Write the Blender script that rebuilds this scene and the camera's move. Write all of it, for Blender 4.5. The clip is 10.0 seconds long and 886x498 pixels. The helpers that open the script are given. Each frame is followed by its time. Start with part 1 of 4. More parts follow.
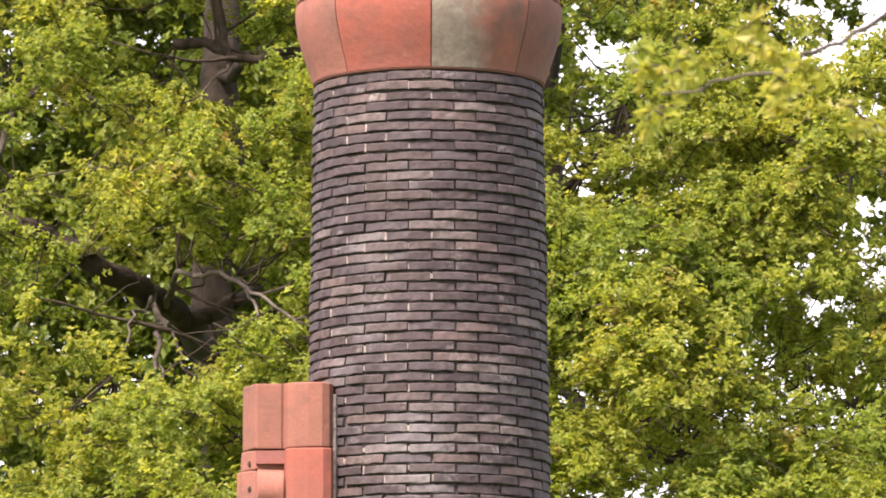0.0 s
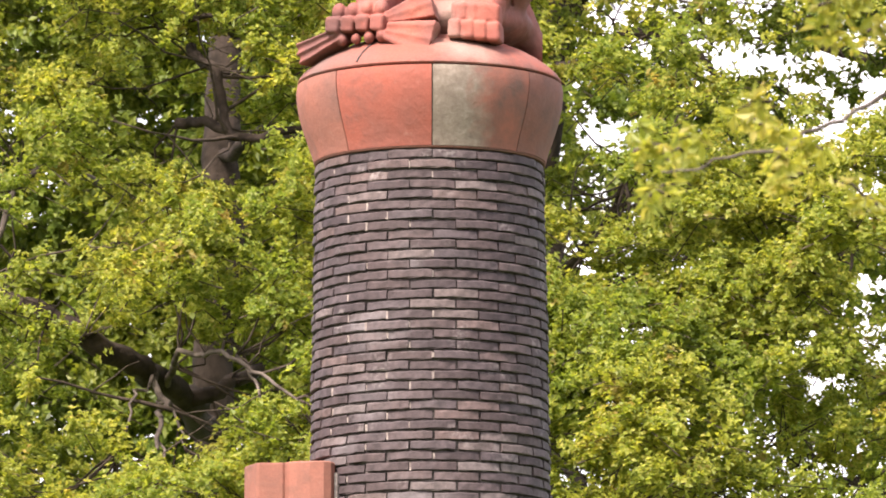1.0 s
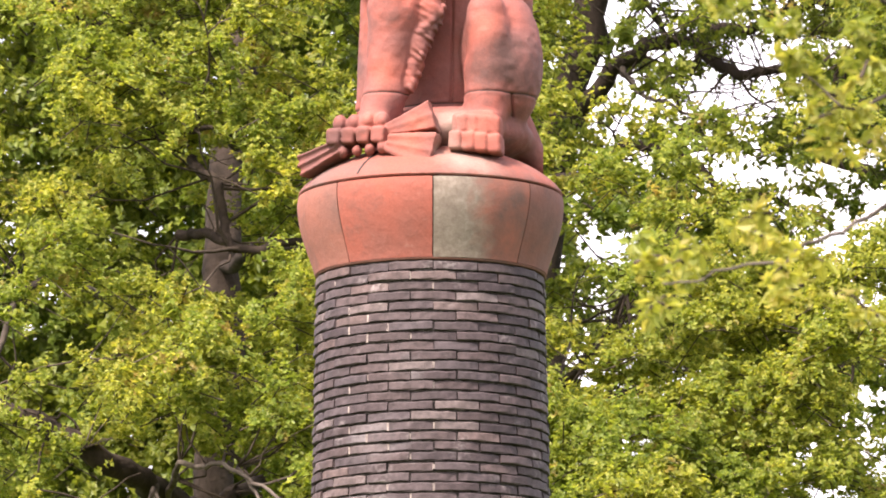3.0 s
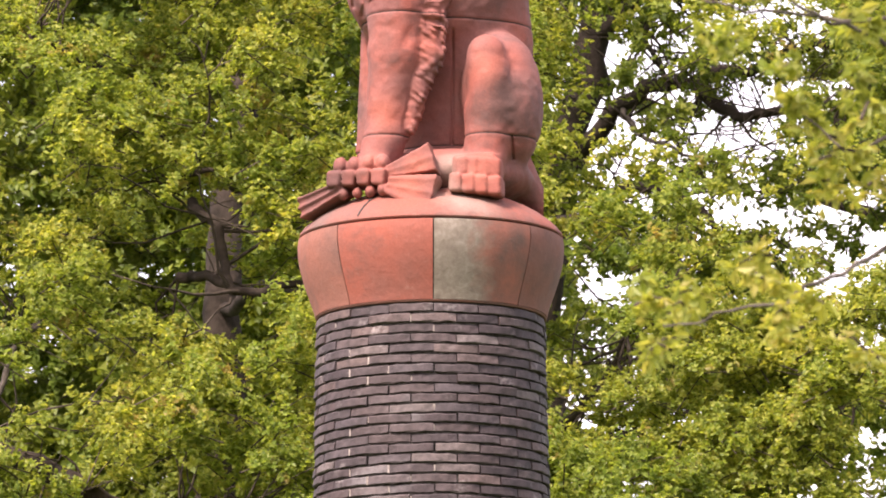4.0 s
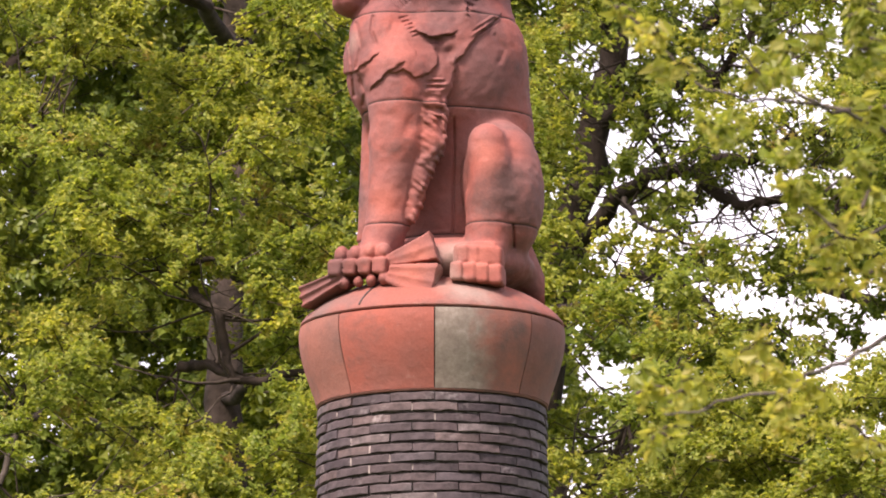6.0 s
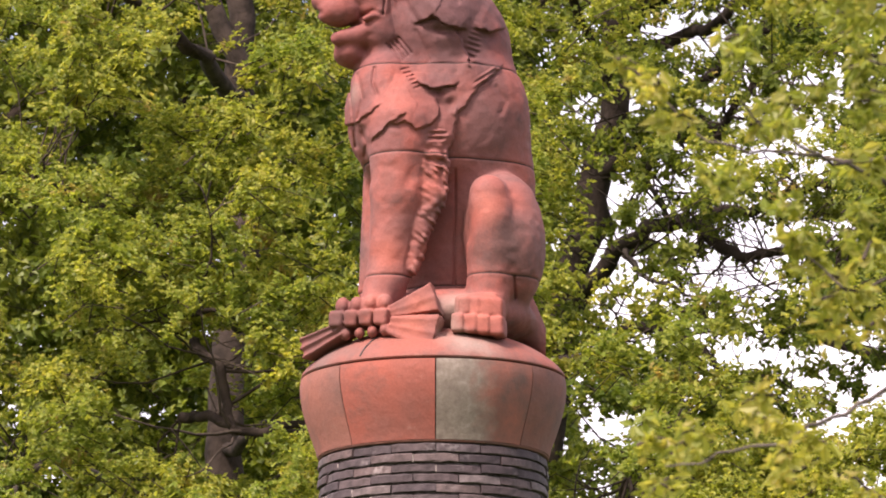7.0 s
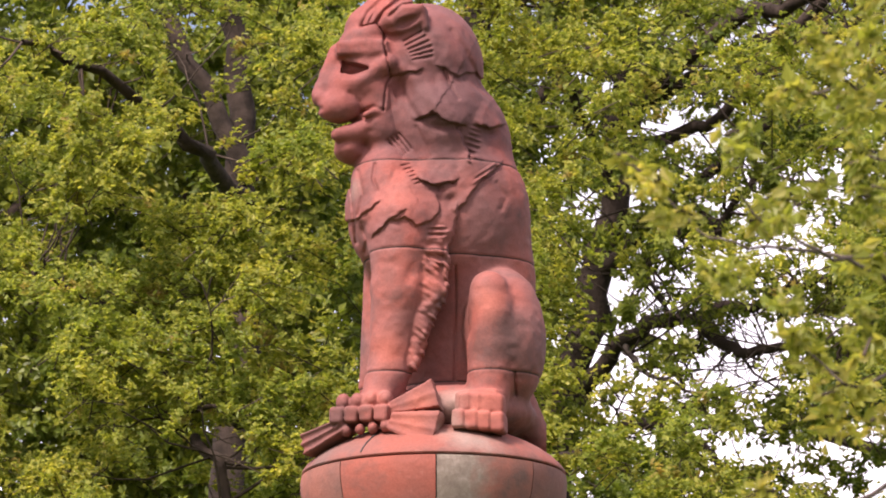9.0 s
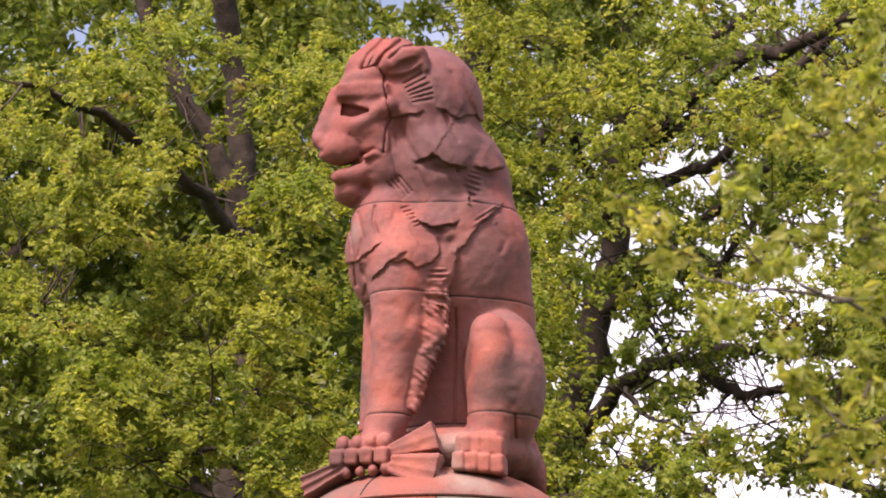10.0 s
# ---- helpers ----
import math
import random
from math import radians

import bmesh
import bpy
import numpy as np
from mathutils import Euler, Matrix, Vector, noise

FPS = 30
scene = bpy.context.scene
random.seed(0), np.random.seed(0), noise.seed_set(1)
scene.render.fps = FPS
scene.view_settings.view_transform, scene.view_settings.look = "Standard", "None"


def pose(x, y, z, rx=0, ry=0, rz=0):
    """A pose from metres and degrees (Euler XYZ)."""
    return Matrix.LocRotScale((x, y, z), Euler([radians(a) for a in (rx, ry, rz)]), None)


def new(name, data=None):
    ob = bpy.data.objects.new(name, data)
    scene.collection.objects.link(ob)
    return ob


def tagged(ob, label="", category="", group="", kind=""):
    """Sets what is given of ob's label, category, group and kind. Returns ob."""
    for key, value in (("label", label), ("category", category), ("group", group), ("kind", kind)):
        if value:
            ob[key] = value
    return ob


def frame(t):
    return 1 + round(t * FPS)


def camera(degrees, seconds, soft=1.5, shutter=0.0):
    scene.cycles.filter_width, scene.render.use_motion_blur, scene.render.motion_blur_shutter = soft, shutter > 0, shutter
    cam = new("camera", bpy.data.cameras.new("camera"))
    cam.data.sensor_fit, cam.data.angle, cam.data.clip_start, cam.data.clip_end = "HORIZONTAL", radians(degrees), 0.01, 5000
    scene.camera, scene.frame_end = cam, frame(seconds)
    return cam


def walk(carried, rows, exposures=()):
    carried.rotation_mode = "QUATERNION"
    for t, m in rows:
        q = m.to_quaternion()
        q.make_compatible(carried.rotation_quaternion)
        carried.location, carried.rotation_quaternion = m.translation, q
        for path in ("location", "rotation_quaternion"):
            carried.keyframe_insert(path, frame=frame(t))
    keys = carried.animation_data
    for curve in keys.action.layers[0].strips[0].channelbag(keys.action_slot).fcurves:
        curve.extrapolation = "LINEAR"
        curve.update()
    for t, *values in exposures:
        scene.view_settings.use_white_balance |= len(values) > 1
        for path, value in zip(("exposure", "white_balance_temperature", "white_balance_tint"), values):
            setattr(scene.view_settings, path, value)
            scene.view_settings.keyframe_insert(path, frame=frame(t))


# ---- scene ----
LENS = 8.0
EYE = (0.0, -29.1, 1.6)
# seconds, turn to the right, tilt up, picture roll (degrees)
ROWS = [
    (0, 0.000, 0.000, -0.060),
    (0.5, 0.002, 0.305, -0.113),
    (1, -0.010, 0.711, -0.158),
    (1.5, -0.014, 1.024, -0.124),
    (2, -0.014, 1.307, -0.129),
    (2.5, -0.015, 1.527, -0.153),
    (4, -0.017, 2.103, -0.220),
    (4.5, -0.021, 2.301, -0.275),
    (5, -0.019, 2.495, -0.279),
    (5.5, -0.021, 2.692, -0.290),
    (7, -0.033, 3.370, -0.214),
    (7.5, -0.030, 3.606, -0.226),
    (8, -0.027, 3.820, -0.239),
    (8.5, -0.033, 4.019, -0.226),
    (9, -0.033, 4.239, -0.258),
    (9.5, -0.031, 4.433, -0.261),
    (10, -0.032, 4.622, -0.247),
]
TILT = 8.1
cam = camera(LENS, 10.0, soft=1.8)
walk(cam, [(t, pose(*EYE, 90 + TILT + up, 0, -turn) @ pose(0, 0, 0, 0, 0, roll)) for t, turn, up, roll in ROWS],
     [(0.0, 1.20, 6650, 20), (1.5, 1.38, 6650, 20), (2.5, 1.42, 6650, 21), (4.5, 1.01, 6650, 25), (7.5, 0.78, 6650, 28), (10.0, 0.69, 6620, 30)])
# a long lens, focused on the statue
cam.data.dof.use_dof = True
cam.data.dof.focus_distance = 29.2
cam.data.dof.aperture_fstop = 20.0

# ---- light ----
SUN_EL, SUN_AZ = radians(53), radians(-143)      # high, from the front left
world = bpy.data.worlds.new("sky")
scene.world = world
world.use_nodes = True
wn = world.node_tree.nodes
sky = wn.new("ShaderNodeTexSky")
sky.sky_type = "NISHITA"
sky.sun_disc = False
sky.sun_elevation = SUN_EL
sky.sun_rotation = SUN_AZ
sky.dust_density = 6.0
sky.ozone_density = 0.5
sky.air_density = 1.0
wl = world.node_tree.links
wn["Background"].inputs[1].default_value = 0.15
wl.new(sky.outputs[0], wn["Background"].inputs[0])
# broken bright cloud over the whole sky
cloud = wn.new("ShaderNodeBackground")
cloud.inputs[0].default_value = (1.0, 0.985, 1.0, 1)
cloud.inputs[1].default_value = 1.4
where = wn.new("ShaderNodeTexCoord")
puff = wn.new("ShaderNodeTexNoise")
puff.inputs["Scale"].default_value, puff.inputs["Detail"].default_value = 5.0, 5
wl.new(where.outputs["Generated"], puff.inputs["Vector"])
cover = wn.new("ShaderNodeValToRGB")
cover.color_ramp.elements[0].position, cover.color_ramp.elements[1].position = 0.45, 0.63
wl.new(puff.outputs["Fac"], cover.inputs[0])
both = wn.new("ShaderNodeMixShader")
wl.new(cover.outputs[0], both.inputs[0])
wl.new(wn["Background"].outputs[0], both.inputs[1])
wl.new(cloud.outputs[0], both.inputs[2])
wl.new(both.outputs[0], wn["World Output"].inputs[0])
sun = new("sun", bpy.data.lights.new("sun", "SUN"))
sun.data.energy = 4.0
sun.data.angle = radians(9.0)
sun.data.color = (1.0, 0.93, 0.82)
toward = Vector((math.sin(SUN_AZ) * math.cos(SUN_EL), math.cos(SUN_AZ) * math.cos(SUN_EL), math.sin(SUN_EL)))
sun.matrix_world = Matrix.Translation((0, 0, 40)) @ toward.to_track_quat("Z", "Y").to_matrix().to_4x4()

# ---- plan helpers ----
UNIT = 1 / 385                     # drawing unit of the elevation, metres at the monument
FOCUS = 784 / math.tan(radians(LENS / 2))
AIM = radians(TILT + 4.622)
LEAN = radians(-0.247)


def spot(u, v, y):
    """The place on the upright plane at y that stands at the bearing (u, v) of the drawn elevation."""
    a, b = (u - 784) / FOCUS, (441 - v) / FOCUS
    a, b = a * math.cos(LEAN) - b * math.sin(LEAN), b * math.cos(LEAN) + a * math.sin(LEAN)
    a -= 0.00056
    fwd, up = math.cos(AIM) - b * math.sin(AIM), math.sin(AIM) + b * math.cos(AIM)
    s = (y - EYE[1]) / fwd
    return Vector((EYE[0] + a * s, y, EYE[2] + up * s))


AXIS_X = spot(767.5, 900, 0).x       # the column's axis stands at y = 0
RIM_Z = spot(767, 921, 0).z        # joint between bowl and cap
TOP_Z = spot(767, 1062, 0).z              # top of the brickwork


# ---- materials ----
def mat(name):
    m = bpy.data.materials.new(name)
    m.use_nodes = True
    nt = m.node_tree
    return m, nt.nodes, nt.links, nt.nodes["Principled BSDF"]


def noise_tex(n, l, vec, scale, detail=4, rough=0.55):
    t = n.new("ShaderNodeTexNoise")
    t.inputs["Scale"].default_value, t.inputs["Detail"].default_value, t.inputs["Roughness"].default_value = scale, detail, rough
    l.new(vec, t.inputs["Vector"])
    return t.outputs["Fac"]


def ramp(n, l, fac, stops):
    r = n.new("ShaderNodeValToRGB")
    e = r.color_ramp.elements
    while len(e) < len(stops):
        e.new(0.5)
    for k, (p, c) in zip(e, stops):
        k.position, k.color = p, (*c, 1) if len(c) == 3 else c
    l.new(fac, r.inputs[0])
    return r.outputs[0]


def blend(n, l, fac, a, b, mode="MIX"):
    m = n.new("ShaderNodeMix")
    m.data_type, m.blend_type = "RGBA", mode
    for s, v in ((m.inputs[0], fac), (m.inputs[6], a), (m.inputs[7], b)):
        if isinstance(v, (int, float)):
            s.default_value = v
        elif isinstance(v, tuple):
            s.default_value = (*v, 1)
        else:
            l.new(v, s)
    return m.outputs[2]


def bump(n, l, p, height, strength, dist, normal=None):
    b = n.new("ShaderNodeBump")
    b.inputs["Strength"].default_value, b.inputs["Distance"].default_value = strength, dist
    l.new(height, b.inputs["Height"])
    if normal is not None:
        l.new(normal, b.inputs["Normal"])
    l.new(b.outputs[0], p.inputs["Normal"])
    return b.outputs[0]


def gray(a):
    return (a, a, a)


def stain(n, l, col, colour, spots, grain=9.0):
    """Ragged-edged patches for dirt, lime and painted light and shade: spots are (place, radius, strength)."""
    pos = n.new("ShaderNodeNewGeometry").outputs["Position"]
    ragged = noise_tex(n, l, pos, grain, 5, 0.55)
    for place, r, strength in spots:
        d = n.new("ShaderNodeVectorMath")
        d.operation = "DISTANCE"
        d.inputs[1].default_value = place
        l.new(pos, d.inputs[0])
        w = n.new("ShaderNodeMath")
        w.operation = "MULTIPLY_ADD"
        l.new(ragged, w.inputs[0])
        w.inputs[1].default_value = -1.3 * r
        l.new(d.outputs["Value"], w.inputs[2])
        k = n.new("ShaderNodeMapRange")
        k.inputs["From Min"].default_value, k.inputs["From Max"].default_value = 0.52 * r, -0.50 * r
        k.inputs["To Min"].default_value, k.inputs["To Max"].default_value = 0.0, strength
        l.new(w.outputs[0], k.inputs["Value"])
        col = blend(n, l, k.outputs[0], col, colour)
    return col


def terracotta(name, fresh=(0.285, 0.084, 0.062), worn=(0.205, 0.090, 0.080), grime=(0.085, 0.052, 0.047), shift=0.0, marks=()):
    m, n, l, p = mat(name)
    co = n.new("ShaderNodeTexCoord").outputs["Object"]
    mp = n.new("ShaderNodeMapping")
    mp.inputs["Location"].default_value = (shift, shift * 2, 0)
    l.new(co, mp.inputs[0])
    v = mp.outputs[0]
    big = ramp(n, l, noise_tex(n, l, v, 3.2, 3), [(0.36, gray(0)), (0.64, gray(1))])
    col = blend(n, l, big, fresh, worn)
    spots = ramp(n, l, noise_tex(n, l, v, 5.5, 7, 0.68), [(0.50, gray(0)), (0.70, gray(0.75))])
    col = blend(n, l, spots, col, grime)
    pale = ramp(n, l, noise_tex(n, l, v, 14, 7, 0.7), [(0.62, gray(0)), (0.78, gray(0.35))])
    col = blend(n, l, pale, col, (0.38, 0.25, 0.20))
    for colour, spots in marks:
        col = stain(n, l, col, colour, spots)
    fine = noise_tex(n, l, v, 90, 5)
    col = blend(n, l, 0.5, col, ramp(n, l, fine, [(0.3, gray(0.72)), (0.7, gray(1.05))]), "MULTIPLY")
    l.new(col, p.inputs["Base Color"])
    p.inputs["Roughness"].default_value = 0.78
    p.inputs["Specular IOR Level"].default_value = 0.3
    a = bump(n, l, p, noise_tex(n, l, v, 22, 6, 0.55), 0.32, 0.014)
    bump(n, l, p, fine, 0.15, 0.004, a)
    return m


def brick_material():
    m, n, l, p = mat("dark_brick")
    co = n.new("ShaderNodeTexCoord").outputs["Object"]
    info = n.new("ShaderNodeObjectInfo")
    add = n.new("ShaderNodeVectorMath")
    l.new(co, add.inputs[0])
    l.new(info.outputs["Location"], add.inputs[1])
    v = add.outputs[0]
    tone = ramp(n, l, info.outputs["Random"], [(0.0, (0.040, 0.029, 0.032)), (0.35, (0.060, 0.042, 0.042)), (0.6, (0.055, 0.043, 0.047)),
                                              (0.85, (0.092, 0.063, 0.059)), (1.0, (0.105, 0.086, 0.084))])
    patch = ramp(n, l, noise_tex(n, l, v, 26, 6, 0.7), [(0.32, gray(0.55)), (0.7, gray(1.35))])
    col = blend(n, l, 1.0, tone, patch, "MULTIPLY")
    lime = ramp(n, l, noise_tex(n, l, v, 5.5, 4, 0.6), [(0.58, gray(0)), (0.76, gray(0.6))])
    lime2 = ramp(n, l, noise_tex(n, l, v, 45, 4), [(0.42, gray(0)), (0.62, gray(1))])
    k = blend(n, l, 1.0, lime, lime2, "MULTIPLY")
    col = blend(n, l, k, col, (0.36, 0.32, 0.31))
    limed = stain(n, l, col, (0.215, 0.195, 0.20), [(spot(650, 1350, -0.50), 0.13, 0.9), (spot(700, 1345, -0.52), 0.10, 0.7), (spot(655, 1470, -0.50), 0.13, 0.8),
                                                    (spot(740, 1690, -0.54), 0.20, 0.7), (spot(770, 1750, -0.54), 0.15, 0.8), (spot(730, 1225, -0.53), 0.08, 0.6), (spot(600, 1560, -0.42), 0.10, 0.7)], 40.0)
    some = n.new("ShaderNodeMath")
    some.operation = "MULTIPLY"
    some.inputs[1].default_value = 7.31
    l.new(info.outputs["Random"], some.inputs[0])
    part_of = n.new("ShaderNodeMath")
    part_of.operation = "FRACT"
    l.new(some.outputs[0], part_of.inputs[0])
    pick = ramp(n, l, part_of.outputs[0], [(0.30, gray(0.1)), (0.72, gray(0.7))])
    col = blend(n, l, pick, col, limed)
    l.new(col, p.inputs["Base Color"])
    p.inputs["Roughness"].default_value = 0.72
    p.inputs["Specular IOR Level"].default_value = 0.35
    bump(n, l, p, noise_tex(n, l, v, 120, 6, 0.6), 0.5, 0.004)
    return m


def plain(name, a, b, scale, rough=0.85, relief=0.3):
    m, n, l, p = mat(name)
    v = n.new("ShaderNodeTexCoord").outputs["Object"]
    col = ramp(n, l, noise_tex(n, l, v, scale, 6, 0.6), [(0.35, a), (0.68, b)])
    l.new(col, p.inputs["Base Color"])
    p.inputs["Roughness"].default_value = rough
    p.inputs["Specular IOR Level"].default_value = 0.15
    bump(n, l, p, noise_tex(n, l, v, scale * 5, 5), relief, 0.01)
    return m


def leaf_material(name, stops, through_light=0.5, tips=0.0):
    m, n, l, p = mat(name)
    isl = n.new("ShaderNodeNewGeometry").outputs["Random Per Island"]
    v = n.new("ShaderNodeTexCoord").outputs["Object"]
    col = ramp(n, l, isl, stops)
    big = ramp(n, l, noise_tex(n, l, v, 1.1, 2), [(0.35, (0.72, 0.80, 0.70)), (0.65, (1.15, 1.05, 0.95))])
    col = blend(n, l, 1.0, col, big, "MULTIPLY")
    if tips:
        # pinkish new growth on some shoots
        young = ramp(n, l, noise_tex(n, l, v, 3.4, 3, 0.6), [(0.60, gray(0)), (0.70, gray(tips))])
        col = blend(n, l, young, col, (0.40, 0.25, 0.11))
    l.new(col, p.inputs["Base Color"])
    p.inputs["Roughness"].default_value = 0.45
    p.inputs["Specular IOR Level"].default_value = 0.35
    tr = n.new("ShaderNodeBsdfTranslucent")
    hot = blend(n, l, 1.0, col, (1.22, 1.15, 0.58), "MULTIPLY")
    l.new(hot, tr.inputs[0])
    mix = n.new("ShaderNodeMixShader")
    mix.inputs[0].default_value = through_light
    l.new(p.outputs[0], mix.inputs[1])
    l.new(tr.outputs[0], mix.inputs[2])
    l.new(mix.outputs[0], n["Material Output"].inputs[0])
    return m


TERRA = terracotta("terracotta")
TERRA_RED = terracotta("terracotta_fresh", (0.305, 0.086, 0.058), (0.225, 0.082, 0.062), (0.135, 0.068, 0.056), 3.0)
TERRA_PINK = terracotta("terracotta_pink", (0.28, 0.110, 0.080), (0.215, 0.098, 0.076), (0.125, 0.072, 0.060), 7.0)
TERRA_TAN = terracotta("terracotta_tan", (0.26, 0.105, 0.075), (0.20, 0.088, 0.064), (0.13, 0.072, 0.056), 9.0)
TERRA_BROWN = terracotta("terracotta_brown", (0.20, 0.082, 0.06), (0.165, 0.085, 0.07), (0.085, 0.055, 0.048), 5.0)
BRICK = brick_material()
MORTAR = plain("mortar", (0.030, 0.024, 0.023), (0.12, 0.105, 0.10), 34)
PALE_MORTAR = plain("pale_mortar", (0.16, 0.13, 0.12), (0.36, 0.31, 0.28), 40)
BARK = plain("bark", (0.022, 0.017, 0.013), (0.060, 0.045, 0.036), 9, 0.9, 0.8)
TWIG = plain("pale_bark", (0.055, 0.045, 0.038), (0.15, 0.125, 0.105), 12, 0.9, 0.5)
BRUSH = plain("brushwood", (0.030, 0.023, 0.017), (0.085, 0.066, 0.052), 12, 0.9, 0.5)
GRASS = plain("grass", (0.035, 0.06, 0.015), (0.08, 0.11, 0.03), 0.8)
LEAF = leaf_material("spring_leaf", [(0.0, (0.150, 0.205, 0.036)), (0.35, (0.260, 0.325, 0.056)), (0.7, (0.365, 0.415, 0.080)), (1.0, (0.46, 0.475, 0.125))], 0.62, 0.6)
# darker copy of the leaf colour: shade of the farther crowns painted in
LEAF_SHADED = leaf_material("shaded_leaf", [(0.0, (0.095, 0.140, 0.024)), (0.5, (0.170, 0.230, 0.038)), (1.0, (0.28, 0.33, 0.065))], 0.55)
LEAF_NEAR = leaf_material("near_leaf", [(0.0, (0.26, 0.31, 0.065)), (0.5, (0.34, 0.38, 0.09)), (1.0, (0.42, 0.40, 0.14))], 0.58)


# ---- builders ----
def mesh_object(name, verts, faces, material, parent=None, label="", smooth=True):
    me = bpy.data.meshes.new(name)
    verts = np.asarray(verts, dtype=np.float32)
    me.vertices.add(len(verts))
    me.vertices.foreach_set("co", verts.ravel())
    faces = np.asarray(faces, dtype=np.int32)
    k = faces.shape[1]
    me.loops.add(faces.size)
    me.polygons.add(len(faces))
    me.loops.foreach_set("vertex_index", faces.ravel())
    me.polygons.foreach_set("loop_start", np.arange(0, faces.size, k, dtype=np.int32))
    me.polygons.foreach_set("use_smooth", np.full(len(faces), smooth))
    me.update(calc_edges=True)
    me.validate()
    me.materials.append(material)
    ob = new(name, me)
    ob.parent = parent
    if label:
        ob["label"] = label
    return ob


def part(name, bm, material, parent, label="", smooth=False):
    me = bpy.data.meshes.new(name)
    bm.to_mesh(me)
    bm.free()
    me.materials.append(material)
    if smooth:
        for p in me.polygons:
            p.use_smooth = True
        me.set_sharp_from_angle(angle=radians(38))
    ob = new(name, me)
    ob.parent = parent
    if label:
        ob["label"] = label
    return ob


def lathe(profile, a0, a1, steps, closed_ends=True):
    """A solid of the closed outline profile [(r, z)], turned from angle a0 to a1 (0 faces the front)."""
    bm = bmesh.new()
    rows = []
    for i in range(steps + 1):
        a = a0 + (a1 - a0) * i / steps
        rows.append([bm.verts.new((r * math.sin(a), -r * math.cos(a), z)) for r, z in profile])
    n = len(profile)
    for i in range(steps):
        for j in range(n):
            bm.faces.new((rows[i][j], rows[i + 1][j], rows[i + 1][(j + 1) % n], rows[i][(j + 1) % n]))
    if closed_ends:
        bm.faces.new(rows[0])
        bm.faces.new(rows[-1][::-1])
    bmesh.ops.recalc_face_normals(bm, faces=bm.faces)
    return bm


# ---- setting ----
gm = bmesh.new()
bmesh.ops.create_grid(gm, x_segments=60, y_segments=60, size=600)
ground = part("ground", gm, GRASS, None)
tagged(ground, "mown green lawn reaching to the horizon", "ground", kind="structure")

# ---- brick column ----
COURSE, PER = 0.0464, 16
R_TOP, SLOPE = 207 * UNIT, 0.015      # radius at the top, widening per metre down


def radius(z):
    return R_TOP + SLOPE * (TOP_Z - z)


column = tagged(new("brick_column"), "round tapering column of dark purple-brown bricks on the lawn", "column")
column.location = (AXIS_X, 0, 0)
rec = 0.017
core = lathe([(0.02, 0.0), (radius(0) - rec, 0.0), (R_TOP - rec, TOP_Z), (0.02, TOP_Z)], 0, 2 * math.pi, 64, False)
part("mortar_core", core, MORTAR, column, "grey raked mortar", smooth=True)


def brick_shape(seed, length=0.207, high=0.0384, deep=0.09, r=0.545, cols=5):
    """A brick with a curved, slightly worn face at the origin, facing -y."""
    rnd = random.Random(seed)
    bm = bmesh.new()
    rows = []
    half = length / 2 / r
    for i in range(cols + 1):
        t = -1 + 2 * i / cols
        e = 0.003 if i in (0, cols) else 0.0
        a = half * t
        ring = []
        for z, inset in ((-high / 2, 0.004), (-high / 2 + 0.004, 0.0), (high / 2 - 0.005, 0.002), (high / 2, 0.006)):
            rr = r - inset - e + rnd.uniform(-0.002, 0.002)
            zz = z + rnd.uniform(-0.0024, 0.0024)
            ring.append(bm.verts.new((rr * math.sin(a), r - rr * math.cos(a), zz)))
        for z in (high / 2, -high / 2):
            rr = r - deep
            ring.append(bm.verts.new((rr * math.sin(a), r - rr * math.cos(a), z)))
        rows.append(ring)
    for i in range(cols):
        for j in range(6):
            bm.faces.new((rows[i][j], rows[i + 1][j], rows[i + 1][(j + 1) % 6], rows[i][(j + 1) % 6]))
    bm.faces.new(rows[0])
    bm.faces.new(rows[-1][::-1])
    bmesh.ops.recalc_face_normals(bm, faces=bm.faces)
    me = bpy.data.meshes.new("brick")
    bm.to_mesh(me)
    bm.free()
    me.materials.append(BRICK)
    return me


BRICKS = [brick_shape(k) for k in range(8)]
COURSES = int(TOP_Z / COURSE)


def brick_places():
    rnd = random.Random(5)
    for c in range(COURSES):
        z = TOP_Z - 0.004 - (c + 0.5) * COURSE
        a0 = radians(1.5 + 11.25) if c % 2 == 1 else radians(1.5)
        for k in range(PER):
            a = a0 + 2 * math.pi * (k - PER / 2 + 0.5) / PER + rnd.uniform(-0.004, 0.004)
            a = (a + math.pi) % (2 * math.pi) - math.pi
            r = radius(z) + rnd.uniform(-0.005, 0.005)
            m = Matrix.Rotation(a, 4, "Z") @ Matrix.Translation((0, -r, z + rnd.uniform(-0.0012, 0.0012) + 0.0055 * noise.noise(Vector((a * 2.2, z * 3.0, 4))))) @ Euler(
                (rnd.uniform(-0.08, 0.05), rnd.uniform(-0.016, 0.016), rnd.uniform(-0.01, 0.01))).to_matrix().to_4x4()
            yield c, a, m, rnd.randrange(8)


# ---- terracotta capital ----
BOWL = RIM_Z - TOP_Z - 0.014


def bowl_outline(inner=0.42):
    out = [(inner, 0.0)]
    for i in range(13):
        t = i / 12
        r = 208 + 32 * math.sin(min(1.0, t * 1.06) * math.pi / 2) ** 1.2 - 2 * max(0, t - 0.9) * 10
        out.append((r * UNIT, t * BOWL))
    out.append((inner, BOWL))
    return out


